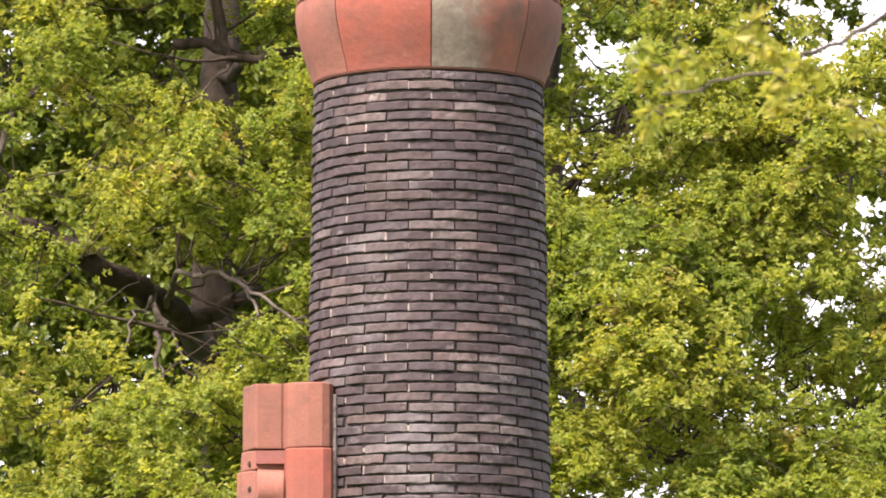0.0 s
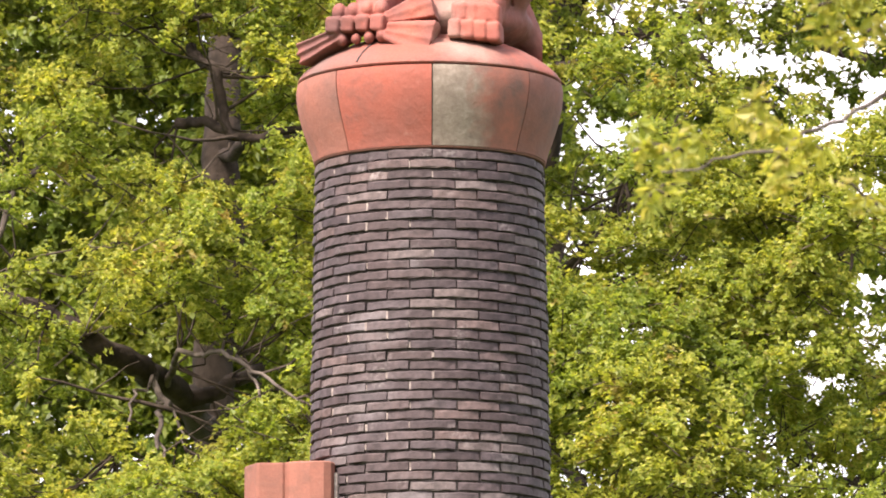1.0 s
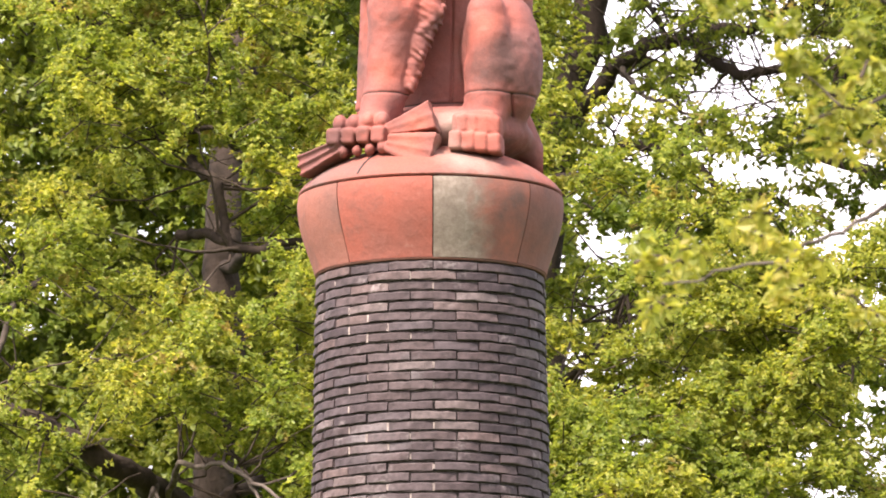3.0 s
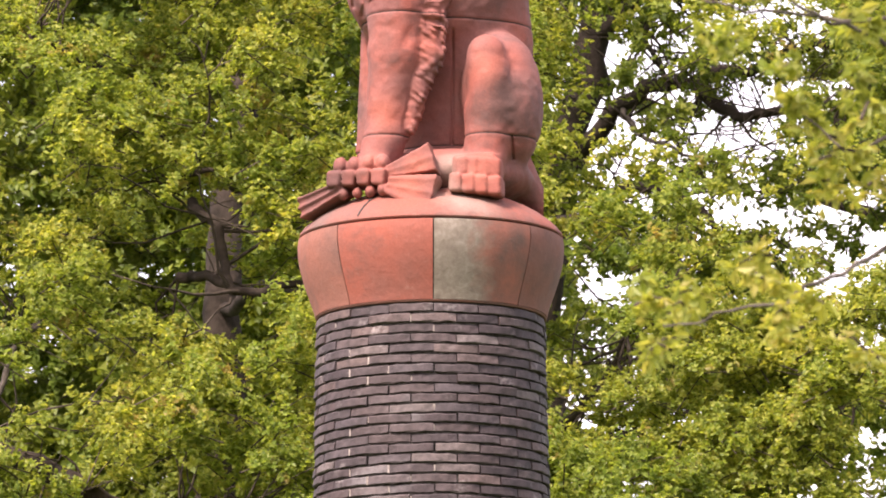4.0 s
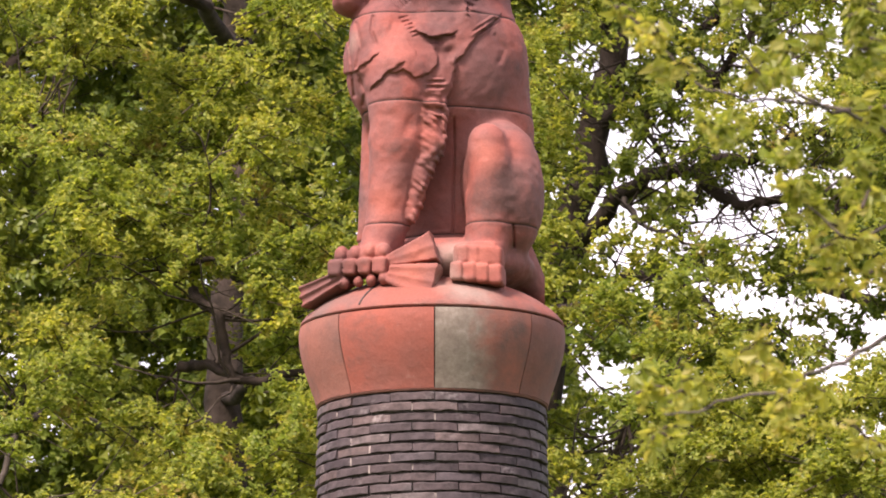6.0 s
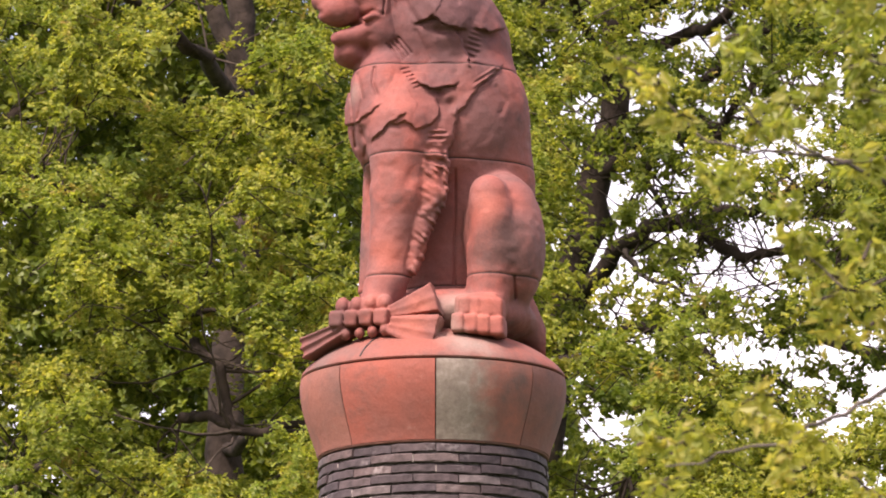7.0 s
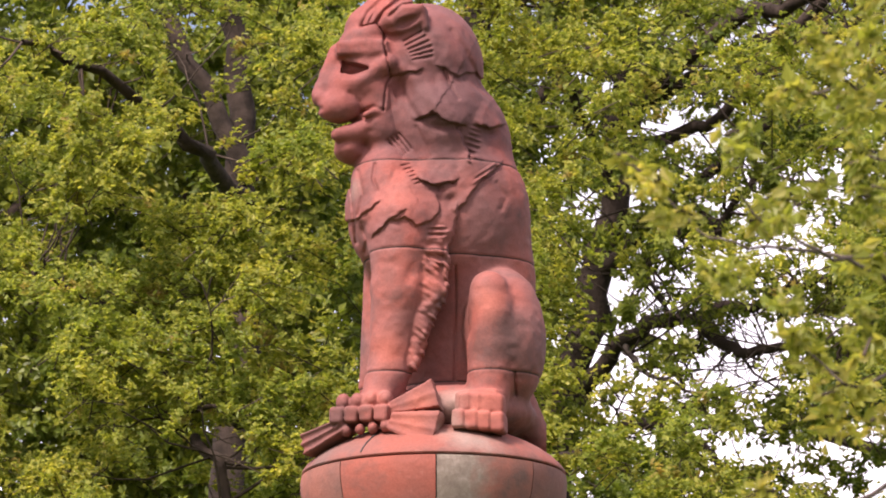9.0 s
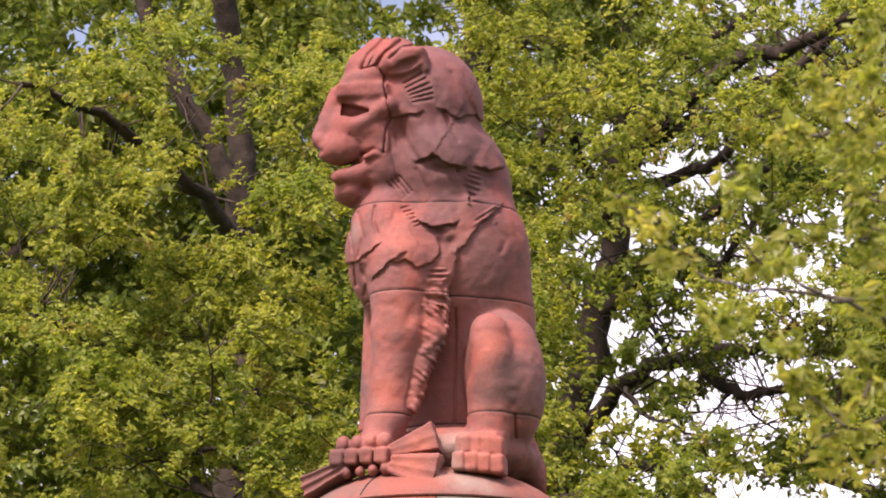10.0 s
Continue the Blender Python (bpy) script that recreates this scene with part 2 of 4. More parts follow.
capital = tagged(new("column_capital"), "bulging terracotta capital of curved panels on the brick column", "capital")
capital.location = (AXIS_X, 0, TOP_Z + 0.012)
part("base_ring", lathe([(0.3, -0.011), (206 * UNIT, -0.010), (207.5 * UNIT, -0.004), (205 * UNIT, 0.002), (0.3, 0.006)], 0, 2 * math.pi, 96, False), TERRA_BROWN, capital, "thin red terracotta ring", True)
panel_mats = [TERRA_PINK, TERRA_RED, None, TERRA_BROWN, TERRA, TERRA_PINK, TERRA_RED, TERRA]
bowl = bowl_outline()


def repaired():
    """Terracotta patched with grey cement over its left part, with a ragged edge."""
    m, n, l, p = mat("cement_repair")
    v = n.new("ShaderNodeTexCoord").outputs["Object"]
    cement = ramp(n, l, noise_tex(n, l, v, 22, 7, 0.7), [(0.3, (0.13, 0.10, 0.078)), (0.55, (0.20, 0.165, 0.13)), (0.75, (0.28, 0.24, 0.20))])
    red = ramp(n, l, noise_tex(n, l, v, 7, 6, 0.6), [(0.35, (0.12, 0.066, 0.052)), (0.65, (0.26, 0.09, 0.06))])
    x = n.new("ShaderNodeSeparateXYZ")
    l.new(v, x.inputs[0])
    a = n.new("ShaderNodeMath")
    a.operation = "MULTIPLY_ADD"
    l.new(noise_tex(n, l, v, 9, 5, 0.6), a.inputs[0])
    a.inputs[1].default_value = 0.24
    l.new(x.outputs[0], a.inputs[2])
    edge = ramp(n, l, a.outputs[0], [(0.30, gray(0)), (0.42, gray(1))])
    l.new(blend(n, l, edge, cement, red), p.inputs["Base Color"])
    p.inputs["Roughness"].default_value = 0.85
    bump(n, l, p, noise_tex(n, l, v, 60, 6), 0.4, 0.006)
    return m


GREY = repaired()
panel_mats[2] = GREY
for i in range(8):
    a0 = radians(1.2 + 46.5 * (i - 2)) + (0.03 if i == 1 else 0) if i < 4 else radians(1.2 + 93 + 43.5 * (i - 4))
    a1 = radians(1.2 + 46.5 * (i - 1)) + (0.03 if i == 0 else 0) if i < 4 else radians(1.2 + 93 + 43.5 * (i - 3))
    g = 0.0045
    part("panel", lathe(bowl, a0 + g, a1 - g, 14), panel_mats[i], capital, "pale grey cement-repaired panel" if i == 2 else "", True)
part("cap", lathe([(0.05, BOWL + 0.005), (228 * UNIT, BOWL + 0.005)] + [(r * UNIT, BOWL + 0.005 + h) for r, h in ((236, 0.004), (237.5, 0.010), (236, 0.022), (229, 0.045), (216, 0.076), (200, 0.106), (180, 0.136), (150, 0.170), (110, 0.203))] + [(0.05, BOWL + 0.235)], 0, 2 * math.pi, 96, False), terracotta("terracotta_cap", (0.26, 0.078, 0.055), (0.20, 0.085, 0.068), (0.11, 0.065, 0.056), 2.0, [((0.27, 0.21, 0.175), [(spot(815, 858, -0.5), 0.14, 0.7), (spot(860, 868, -0.5), 0.11, 0.5)]),
     ((0.14, 0.10, 0.09), [(spot(575, 880, -0.3), 0.20, 0.6)])]), capital,
     "sloping terracotta cap stained grey", True)
part("joint_bed", lathe([(0.05, 0.0), (0.50, 0.0), (0.575, 0.18), (0.57, BOWL + 0.006), (0.05, BOWL + 0.006)], 0, 2 * math.pi, 64, False), MORTAR, capital, "dark mortar joint", True)

# upright joints of the cap
for a in (-33, 150, -100):
    seam = bmesh.new()
    ring = [(235.5, 0.024), (228.5, 0.046), (215.5, 0.077), (199.5, 0.107), (179.5, 0.137), (150, 0.171)]
    rows = [[seam.verts.new(((r * UNIT + k) * math.sin(radians(a)) + s * 0.003 * math.cos(radians(a)), -(r * UNIT + k) * math.cos(radians(a)) + s * 0.003 * math.sin(radians(a)), BOWL + 0.0055 + h + k)) for s, k in ((-1, 0.0), (1, 0.0), (1, 0.003), (-1, 0.003))] for r, h in ring]
    for p, q in zip(rows, rows[1:]):
        for i in range(4):
            seam.faces.new((p[i], p[(i + 1) % 4], q[(i + 1) % 4], q[i]))
    seam.faces.new(rows[0])
    seam.faces.new(rows[-1][::-1])
    bmesh.ops.recalc_face_normals(seam, faces=seam.faces)
    part("cap_joint", seam, MORTAR, capital, "dark joint line")

# ---- terracotta corner block beside the column ----
BLOCK_TOP = spot(520, 1586, -0.42).z
JOINT = spot(520, 1704, -0.42).z


def plan_block(outline, z0, z1, inset=0.006):
    """An upright block on the plan outline [(x, y)] with eased top and bottom arrises."""
    bm = bmesh.new()
    cx = sum(p[0] for p in outline) / len(outline)
    cy = sum(p[1] for p in outline) / len(outline)
    rings = []
    for z, e in ((z0, inset), (z0 + inset, 0), (z1 - inset, 0), (z1, inset)):
        s = 1 - e * 6
        rings.append([bm.verts.new((cx + (x - cx) * s, cy + (y - cy) * s, z)) for x, y in outline])
    n = len(outline)
    for a, b in zip(rings, rings[1:]):
        for i in range(n):
            bm.faces.new((a[i], a[(i + 1) % n], b[(i + 1) % n], b[i]))
    bm.faces.new(rings[0][::-1])
    bm.faces.new(rings[-1])
    bmesh.ops.recalc_face_normals(bm, faces=bm.faces)
    return bm


def at(u, y):
    return (spot(u, 1700, y).x, y)


pier = tagged(new("terracotta_pier"), "terracotta corner pier with a scroll, built against the brick column", "pier")
upper = [at(439, 0.0), at(439, -0.22), at(443, -0.25), at(460, -0.36), at(465, -0.367), at(507, -0.367), at(511, -0.361), at(514, -0.377), at(519, -0.40), at(532, -0.42), at(555, -0.435), at(580, -0.438), at(593, -0.42), at(600, -0.37), at(600, 0.0)]
part("upper_block", plan_block(upper, JOINT + 0.004, BLOCK_TOP), TERRA_TAN, pier, "pinkish terracotta block")
right_side = [at(512, -0.1), at(513, -0.375), at(517, -0.41), at(529, -0.432), at(555, -0.448), at(582, -0.452), at(596, -0.432), at(602, -0.37), at(602, -0.1)]
part("lower_block", plan_block(right_side, 0.0, JOINT), TERRA_RED, pier, "red terracotta block")
left_side = [at(436, 0.0), at(437, -0.22), at(444, -0.27), at(462, -0.345), at(513, -0.345), at(513, 0.0)]
part("side_block", plan_block(left_side, JOINT - 0.09, JOINT), TERRA_PINK, pier)
volute = [at(429, 0.0), at(429, -0.20), at(438, -0.26), at(462, -0.335), at(513, -0.335), at(513, 0.0)]
part("side_block", plan_block(volute, 0.0, JOINT - 0.092), TERRA_PINK, pier)
fillet = [at(462, -0.34), at(464, -0.372), at(514, -0.380), at(515, -0.34)]
part("fillet", plan_block(fillet, JOINT - 0.066, JOINT - 0.006, 0.003), TERRA, pier)
sx0, sx1 = spot(464, 1700, -0.36).x, spot(514, 1700, -0.36).x
roll = bmesh.new()
rows = []
for x, r in ((sx0, 0.10), (sx0 + 0.008, 0.112), (sx1 - 0.006, 0.112), (sx1, 0.106)):
    rows.append([roll.verts.new((x, -0.295 - r * math.cos(i * math.pi / 16), JOINT - 0.185 + r * math.sin(i * math.pi / 16))) for i in range(32)])
for a, b in zip(rows, rows[1:]):
    for i in range(32):
        roll.faces.new((a[i], a[(i + 1) % 32], b[(i + 1) % 32], b[i]))
roll.faces.new(rows[0][::-1])
roll.faces.new(rows[-1])
bmesh.ops.recalc_face_normals(roll, faces=roll.faces)
scroll = part("scroll", roll, TERRA_PINK, pier, "rolled terracotta scroll", True)
# no holes are cut: dark beads give the shade inside them
for v in (1733, 1778):
    eye = bmesh.new()
    bmesh.ops.create_uvsphere(eye, u_segments=12, v_segments=8, radius=0.012)
    o = part("scroll_eye", eye, BARK, pier, "dark bead painted for the shade of a drilled hole", True)
    o.location = spot(452, v, -0.306)
    o.scale = (1, 0.5, 1.2)
mortar_strip = [at(598, -0.30), at(599, -0.388), at(604, -0.386), at(609, -0.362), at(609, -0.30)]
part("mortar_strip", plan_block(mortar_strip, 0.0, BLOCK_TOP - 0.05, 0.0005), PALE_MORTAR, pier, "pale mortar joint")


# ---- lion statue: solids joined and carved in a grid of distances, then skinned ----
VOX = 0.0054
G0 = np.array((AXIS_X - 0.62, -0.60, RIM_Z - 0.06))
GN = np.array((int(1.16 / VOX), int(1.06 / VOX), int(2.36 / VOX)))
field = np.full(GN, 9.0, dtype=np.float32)


def grid(lo, hi):
    a = np.maximum(((np.asarray(lo) - G0) / VOX).astype(int), 0)
    b = np.minimum(((np.asarray(hi) - G0) / VOX).astype(int) + 2, GN)
    sl = tuple(slice(int(p), int(q)) for p, q in zip(a, b))
    ax = [G0[i] + VOX * np.arange(a[i], b[i], dtype=np.float32) for i in range(3)]
    return sl, np.meshgrid(*ax, indexing="ij", sparse=True)


def join(sl, d, k):
    f = field[sl]
    if k <= 0:
        field[sl] = np.minimum(f, d)
        return
    h = np.clip(0.5 + 0.5 * (f - d) / k, 0, 1)
    field[sl] = f * (1 - h) + d * h - k * h * (1 - h)


def carve(sl, d, k):
    f = field[sl]
    h = np.clip(0.5 - 0.5 * (f + d) / k, 0, 1)
    field[sl] = f * (1 - h) - d * h + k * h * (1 - h)


def turned(g, c, turn, lean, nod):
    """Grid places in the frame of a solid at c, turned about z, leaned in the elevation and nodded in depth."""
    m = Euler((radians(nod), radians(lean), radians(turn))).to_matrix().transposed()
    x, y, z = g[0] - c[0], g[1] - c[1], g[2] - c[2]
    return [m[i][0] * x + m[i][1] * y + m[i][2] * z for i in range(3)]


def egg(u, v, d, rx, rz, rd, turn=0, lean=0, nod=0, k=14, op=join, wave=0, pitch=9, axis=0):
    """An ellipsoid at (u, v) of the elevation, d units forward; wave: depth of flutes across it."""
    c = spot(u, v, -d * UNIT)
    r = np.array((rx, rd, rz)) * UNIT
    big = max(r) + (k + 4) * UNIT
    sl, g = grid(np.array(c) - big, np.array(c) + big)
    q = turned(g, c, turn, lean, nod)
    e0 = np.sqrt(sum((q[i] / r[i]) ** 2 for i in range(3)))
    e1 = np.sqrt(sum((q[i] / r[i] ** 2) ** 2 for i in range(3))) + 1e-6
    dist = e0 * (e0 - 1) / e1
    if wave:
        dist = dist + wave * UNIT * (0.5 + 0.5 * np.sin(q[axis] / UNIT * 2 * math.pi / pitch))
    op(sl, dist, k * UNIT)


def limb(p, q, ra, rb, k=16, op=join):
    """A round tapering limb between two places (u, v, d)."""
    a, b = (np.array(spot(w[0], w[1], -w[2] * UNIT)) for w in (p, q))
    ra, rb = ra * UNIT, rb * UNIT
    big = max(ra, rb) + (k + 4) * UNIT
    sl, g = grid(np.minimum(a, b) - big, np.maximum(a, b) + big)
    ab = b - a
    t = np.clip(((g[0] - a[0]) * ab[0] + (g[1] - a[1]) * ab[1] + (g[2] - a[2]) * ab[2]) / ab.dot(ab), 0, 1)
    dist = np.sqrt((g[0] - a[0] - t * ab[0]) ** 2 + (g[1] - a[1] - t * ab[1]) ** 2 + (g[2] - a[2] - t * ab[2]) ** 2) - (ra + (rb - ra) * t)
    op(sl, dist, k * UNIT)


def block(u, v, d, rx, rz, rd, turn=0, lean=0, nod=0, k=6, op=join, rnd=6, taper=0.0, wave=0, pitch=20):
    """A rounded block; taper narrows it upwards along its x."""
    c = spot(u, v, -d * UNIT)
    r = (np.array((rx, rd, rz)) - rnd) * UNIT
    big = (math.hypot(rx, math.hypot(rz, rd)) + k + 4) * UNIT
    sl, g = grid(np.array(c) - big, np.array(c) + big)
    q = turned(g, c, turn, lean, nod)
    if taper:
        s = 1 + taper * q[0] / (rx * UNIT)
        q[2] = q[2] / np.maximum(s, 0.15)
        q[1] = q[1] / np.maximum(0.5 + 0.5 * s, 0.15)
    e = [np.abs(q[i]) - r[i] for i in range(3)]
    out = np.sqrt(sum(np.maximum(w, 0) ** 2 for w in e)) + np.minimum(np.maximum(np.maximum(e[0], e[1]), e[2]), 0) - rnd * UNIT
    if wave:
        out = out + wave * UNIT * np.abs(np.sin(q[2] / UNIT * math.pi / pitch))
    op(sl, out, k * UNIT)


def front(u, v, far=-120):
    """How far forward the surface stands at (u, v)."""
    for d in range(230, far, -2):
        i = ((np.array(spot(u, v, -d * UNIT)) - G0) / VOX + 0.5).astype(int)
        if (i >= 0).all() and (i < GN).all() and field[tuple(i)] < 0:
            return d
    return far


# body, chest and rump
egg(808, 640, -40, 130, 215, 90, k=20)
egg(778, 455, -8, 164, 165, 118, lean=-4, k=22)
egg(850, 560, -30, 100, 190, 88, lean=-3, k=20)
egg(690, 440, 25, 76, 120, 92, k=20)
limb((872, 660, -40), (878, 765, -40), 84, 56, 26)
limb((900, 770, -10), (968, 868, -30), 42, 16, 14)        # tail lying on the base
egg(800, 812, 20, 150, 52, 120, k=26)                     # footing under the belly
limb((700, 520, -60), (676, 760, -50), 55, 42, 20)        # far foreleg
# haunch, knee and hind foot
egg(892, 668, 50, 74, 122, 70, k=8)
egg(872, 648, 86, 44, 94, 60, lean=-6, k=10)
limb((865, 588, 110), (872, 690, 104), 33, 45, 14)
limb((870, 690, 100), (862, 790, 122), 45, 36, 14)
egg(914, 705, 66, 46, 88, 60, k=22)
block(850, 790, 138, 40, 22, 36, turn=-10, k=8, rnd=10)
for i in range(4):
    block(814 + 23 * i, 819 + 2 * i, 166, 11.8, 17, 24, turn=-10, k=4, rnd=6)
    block(826 + 19 * i, 789 + i, 160, 10.5, 17, 22, turn=-10, k=6, rnd=7)
# near foreleg
limb((712, 470, 82), (708, 590, 96), 66, 47, 20)
limb((704, 590, 96), (686, 740, 100), 48, 35, 14)
limb((686, 740, 100), (662, 800, 122), 36, 30, 16)
# fore paw on the bundle of arrows
egg(644, 804, 98, 50, 26, 34, lean=8, k=10)
for i in range(4):
    egg(608 + 25 * i, 789 - 2 * i, 114 + 11 * i, 13.5, 17, 22, k=5)
    block(602 + 26 * i, 813 - 1.5 * i, 124 + 12 * i, 13.5, 15, 22, turn=-22, lean=4, k=4, rnd=6)
    egg(614 + 23 * i, 838 - 3 * i, 134 + 12 * i, 10, 11, 13, k=3)
# feathered ends and shafts of the arrows
block(734, 787, 160, 44, 19, 24, turn=-8, lean=-16, k=3, rnd=2, taper=0.5, wave=1.5, pitch=22)
block(734, 833, 168, 44, 28, 28, turn=-8, lean=14, k=3, rnd=2, taper=0.4, wave=1.6, pitch=19)
block(584, 847, 96, 52, 20, 24, turn=-42, lean=164, k=5, rnd=5, taper=0.25, wave=5, pitch=14)
# fringe of hair down the back of the foreleg
limb((766, 515, 92), (766, 590, 98), 26, 26, 12)
limb((766, 590, 98), (743, 660, 102), 25, 17, 10)
limb((743, 660, 102), (724, 736, 104), 17, 8, 8)
EDGE = [(793, 519), (788, 545), (791, 575), (781, 606), (766, 626), (760, 652), (748, 678), (742, 706), (729, 732)]
hair = random.Random(8)
for (a, b), (c, d) in zip(EDGE, EDGE[1:]):
    for i in range(3):
        t = (i + hair.random() * 0.6) / 3
        egg(a + (c - a) * t - hair.uniform(-3, 3), b + (d - b) * t, 106 + hair.uniform(-6, 8), hair.uniform(4, 7), hair.uniform(7, 12), hair.uniform(8, 12), lean=-hair.uniform(15, 45), k=3)
for i in range(150):
    t = hair.random()
    u = 782 - 50 * max(0, t - 0.3) / 0.7 - hair.uniform(6, 34) * (1 - 0.6 * t)
    egg(u, 516 + 206 * t, 121 + hair.uniform(-3, 3) - 9 * t, hair.uniform(2.8, 4.6), hair.uniform(6, 11), hair.uniform(4, 7), lean=-hair.uniform(30, 80), k=4)

# mane: crown, back and nape
egg(752, 190, -5, 100, 112, 104, k=18)
egg(788, 190, -15, 62, 100, 88, lean=-10, k=18)
egg(692, 120, 16, 58, 56, 76, lean=-12, k=16)
egg(668, 104, 26, 30, 34, 56, lean=20, k=12)
egg(675, 300, 30, 50, 66, 62, k=16)                      # throat
egg(775, 305, 0, 108, 110, 108, lean=-8, k=20)
egg(835, 330, -20, 72, 110, 82, lean=-12, k=18)

egg(782, 262, 84, 40, 34, 26, lean=20, k=8)
egg(732, 425, 104, 48, 50, 26, lean=-20, k=10)
egg(822, 395, 78, 22, 52, 26, lean=24, k=8)
egg(770, 470, 96, 34, 44, 26, k=10)

# head: brow, bridge, muzzle, chin and cheek
egg(656, 205, 30, 68, 84, 70, k=12)
egg(642, 150, 44, 46, 31, 56, lean=-22, k=16)
block(640, 171, 50, 46, 14, 54, lean=-3, k=12, rnd=8)
egg(648, 124, 30, 40, 34, 58, lean=-30, k=14)
limb((601, 176, 48), (568, 243, 60), 23, 16, 9)
egg(618, 226, 70, 34, 42, 32, lean=28, k=16)
egg(606, 264, 55, 46, 29, 44, lean=-4, k=10)
egg(567, 250, 62, 14, 13, 22, k=6)
egg(602, 265, 75, 36, 24, 22, lean=-8, k=18)
egg(660, 240, 74, 34, 46, 24, lean=-30, k=12)
limb((632, 222, 92), (684, 187, 97), 10, 13, 9)
egg(634, 316, 46, 42, 23, 42, lean=-10, k=7)
egg(622, 342, 38, 32, 24, 38, k=10)
limb((598, 314, 72), (666, 292, 82), 12, 9, 6)
limb((648, 276, 92), (676, 268, 88), 7, 8, 6)
block(629, 193, front(630, 200) + 2, 25, 8, 30, lean=7, k=3, op=carve, rnd=2, taper=-0.6)   # eye socket
limb((572, 293, 66), (642, 289, 112), 4.5, 3.5, 3, op=carve)  # mouth
egg(588, 297, 82, 14, 5.5, 22, k=4, op=carve)

# ear and the combed hair behind it
egg(714, 106, 86, 46, 31, 24, lean=-14, k=8)
limb((694, 92, 102), (742, 88, 102), 6, 6, 8)
limb((744, 90, 100), (754, 122, 94), 6, 5, 9)
egg(720, 113, 112, 30, 11, 18, lean=-26, k=5, op=carve)
egg(690, 126, 108, 12, 9, 12, k=4, op=carve)
# worn, hand-worked surface
def smooth_noise(cell, seed):
    n = [int(g * VOX / cell) + 3 for g in GN]
    a = np.random.RandomState(seed).uniform(-1, 1, n).astype(np.float32)
    for ax in range(3):
        p = np.arange(GN[ax]) * VOX / cell
        i = p.astype(int)
        t = (p - i).astype(np.float32)
        t = t * t * (3 - 2 * t)
        sh = [1, 1, 1]
        sh[ax] = -1
        a = np.take(a, i, axis=ax) * (1 - t.reshape(sh)) + np.take(a, i + 1, axis=ax) * t.reshape(sh)
    return a


field += 0.0032 * smooth_noise(0.085, 1) + 0.0022 * smooth_noise(0.030, 2)
# relief of the front: locks, folds and cuts, drawn on the elevation
near = np.argwhere(np.abs(field) < 0.045)
near = near[near[:, 1] < int(0.66 / VOX)]
P = G0 + near * VOX
rx, ry, rz = P[:, 0] - EYE[0], P[:, 1] - EYE[1], P[:, 2] - EYE[2]
depth = ry * math.cos(AIM) + rz * math.sin(AIM)
A, B = rx / depth + 0.00056, (rz * math.cos(AIM) - ry * math.sin(AIM)) / depth
U = 784 + FOCUS * (A * math.cos(LEAN) + B * math.sin(LEAN))
V = 441 - FOCUS * (B * math.cos(LEAN) - A * math.sin(LEAN))
H = np.zeros(len(near))


def axes(cu, cv, angle):
    a = radians(angle)
    return (U - cu) * math.cos(a) + (V - cv) * math.sin(a), (V - cv) * math.cos(a) - (U - cu) * math.sin(a)


def ridges(cu, cv, w, long, angle, pitch, amp, bend=0.0, sharp=1.0):
    """Parallel strands in an oval field."""
    p, q = axes(cu, cv, angle)
    f = np.clip(1.3 - 1.3 * ((p / w) ** 2 + (q / long) ** 2), 0, 1)
    x = np.sin((p + bend * (q / long) ** 2 * w + 3 * np.sin(q / 17) + 3 * np.sin(p / 19 + cu)) * 2 * math.pi / pitch)
    H[:] += amp * f * np.sign(x) * np.abs(x) ** sharp


def press(cu, cv, ru, rv, deep, angle=0):
    p, q = axes(cu, cv, angle)
    H[:] -= deep * np.exp(-((p / ru) ** 2 + (q / rv) ** 2) * 1.5)


def stroke(deep, width, *pts):
    """A cut along a line."""
    best = np.full(len(U), 1e9)
    for (a, b), (c, d) in zip(pts, pts[1:]):
        t = np.clip(((U - a) * (c - a) + (V - b) * (d - b)) / ((c - a) ** 2 + (d - b) ** 2), 0, 1)
        best = np.minimum(best, np.hypot(U - a - t * (c - a), V - b - t * (d - b)))
    H[:] -= deep * np.exp(-(best / width) ** 2)


def fold(high, long, *pts, rough=0.6):
    """A ledge along a line: the ground to the left of its run rises towards it and drops past it."""
    best, side, end = np.full(len(U), 1e9), np.zeros(len(U)), np.ones(len(U))
    u = U + rough * (2.2 * np.sin(V / 5.3 + U / 9.1) + 1.5 * np.sin(V / 2.9 - U / 4.1))
    v = V + rough * (2.2 * np.sin(U / 5.7 - V / 8.3) + 1.5 * np.sin(U / 3.1 + V / 4.7))
    for i, ((a, b), (c, d)) in enumerate(zip(pts, pts[1:])):
        t = ((u - a) * (c - a) + (v - b) * (d - b)) / ((c - a) ** 2 + (d - b) ** 2)
        k = np.clip(t, 0, 1)
        dist = np.hypot(u - a - k * (c - a), v - b - k * (d - b))
        m = dist < best
        best[m] = dist[m]
        side[m] = ((c - a) * (v - b) - (d - b) * (u - a))[m] / math.hypot(c - a, d - b)
        over = np.zeros(len(U))
        if i == 0:
            over = np.maximum(over, -t)
        if i == len(pts) - 2:
            over = np.maximum(over, t - 1)
        end[m] = np.clip(1 - over * math.hypot(c - a, d - b) / 14, 0, 1)[m]
    up = np.clip(-side, 0, None)
    rise = np.where(side < 0, np.exp(-up / long * 1.6) * np.clip(up / 2.5, 0.3, 1), 0)
    drop = np.where(side >= 0, -0.45 * np.exp(-side / 7), 0)
    H[:] += high * end * (rise + drop)


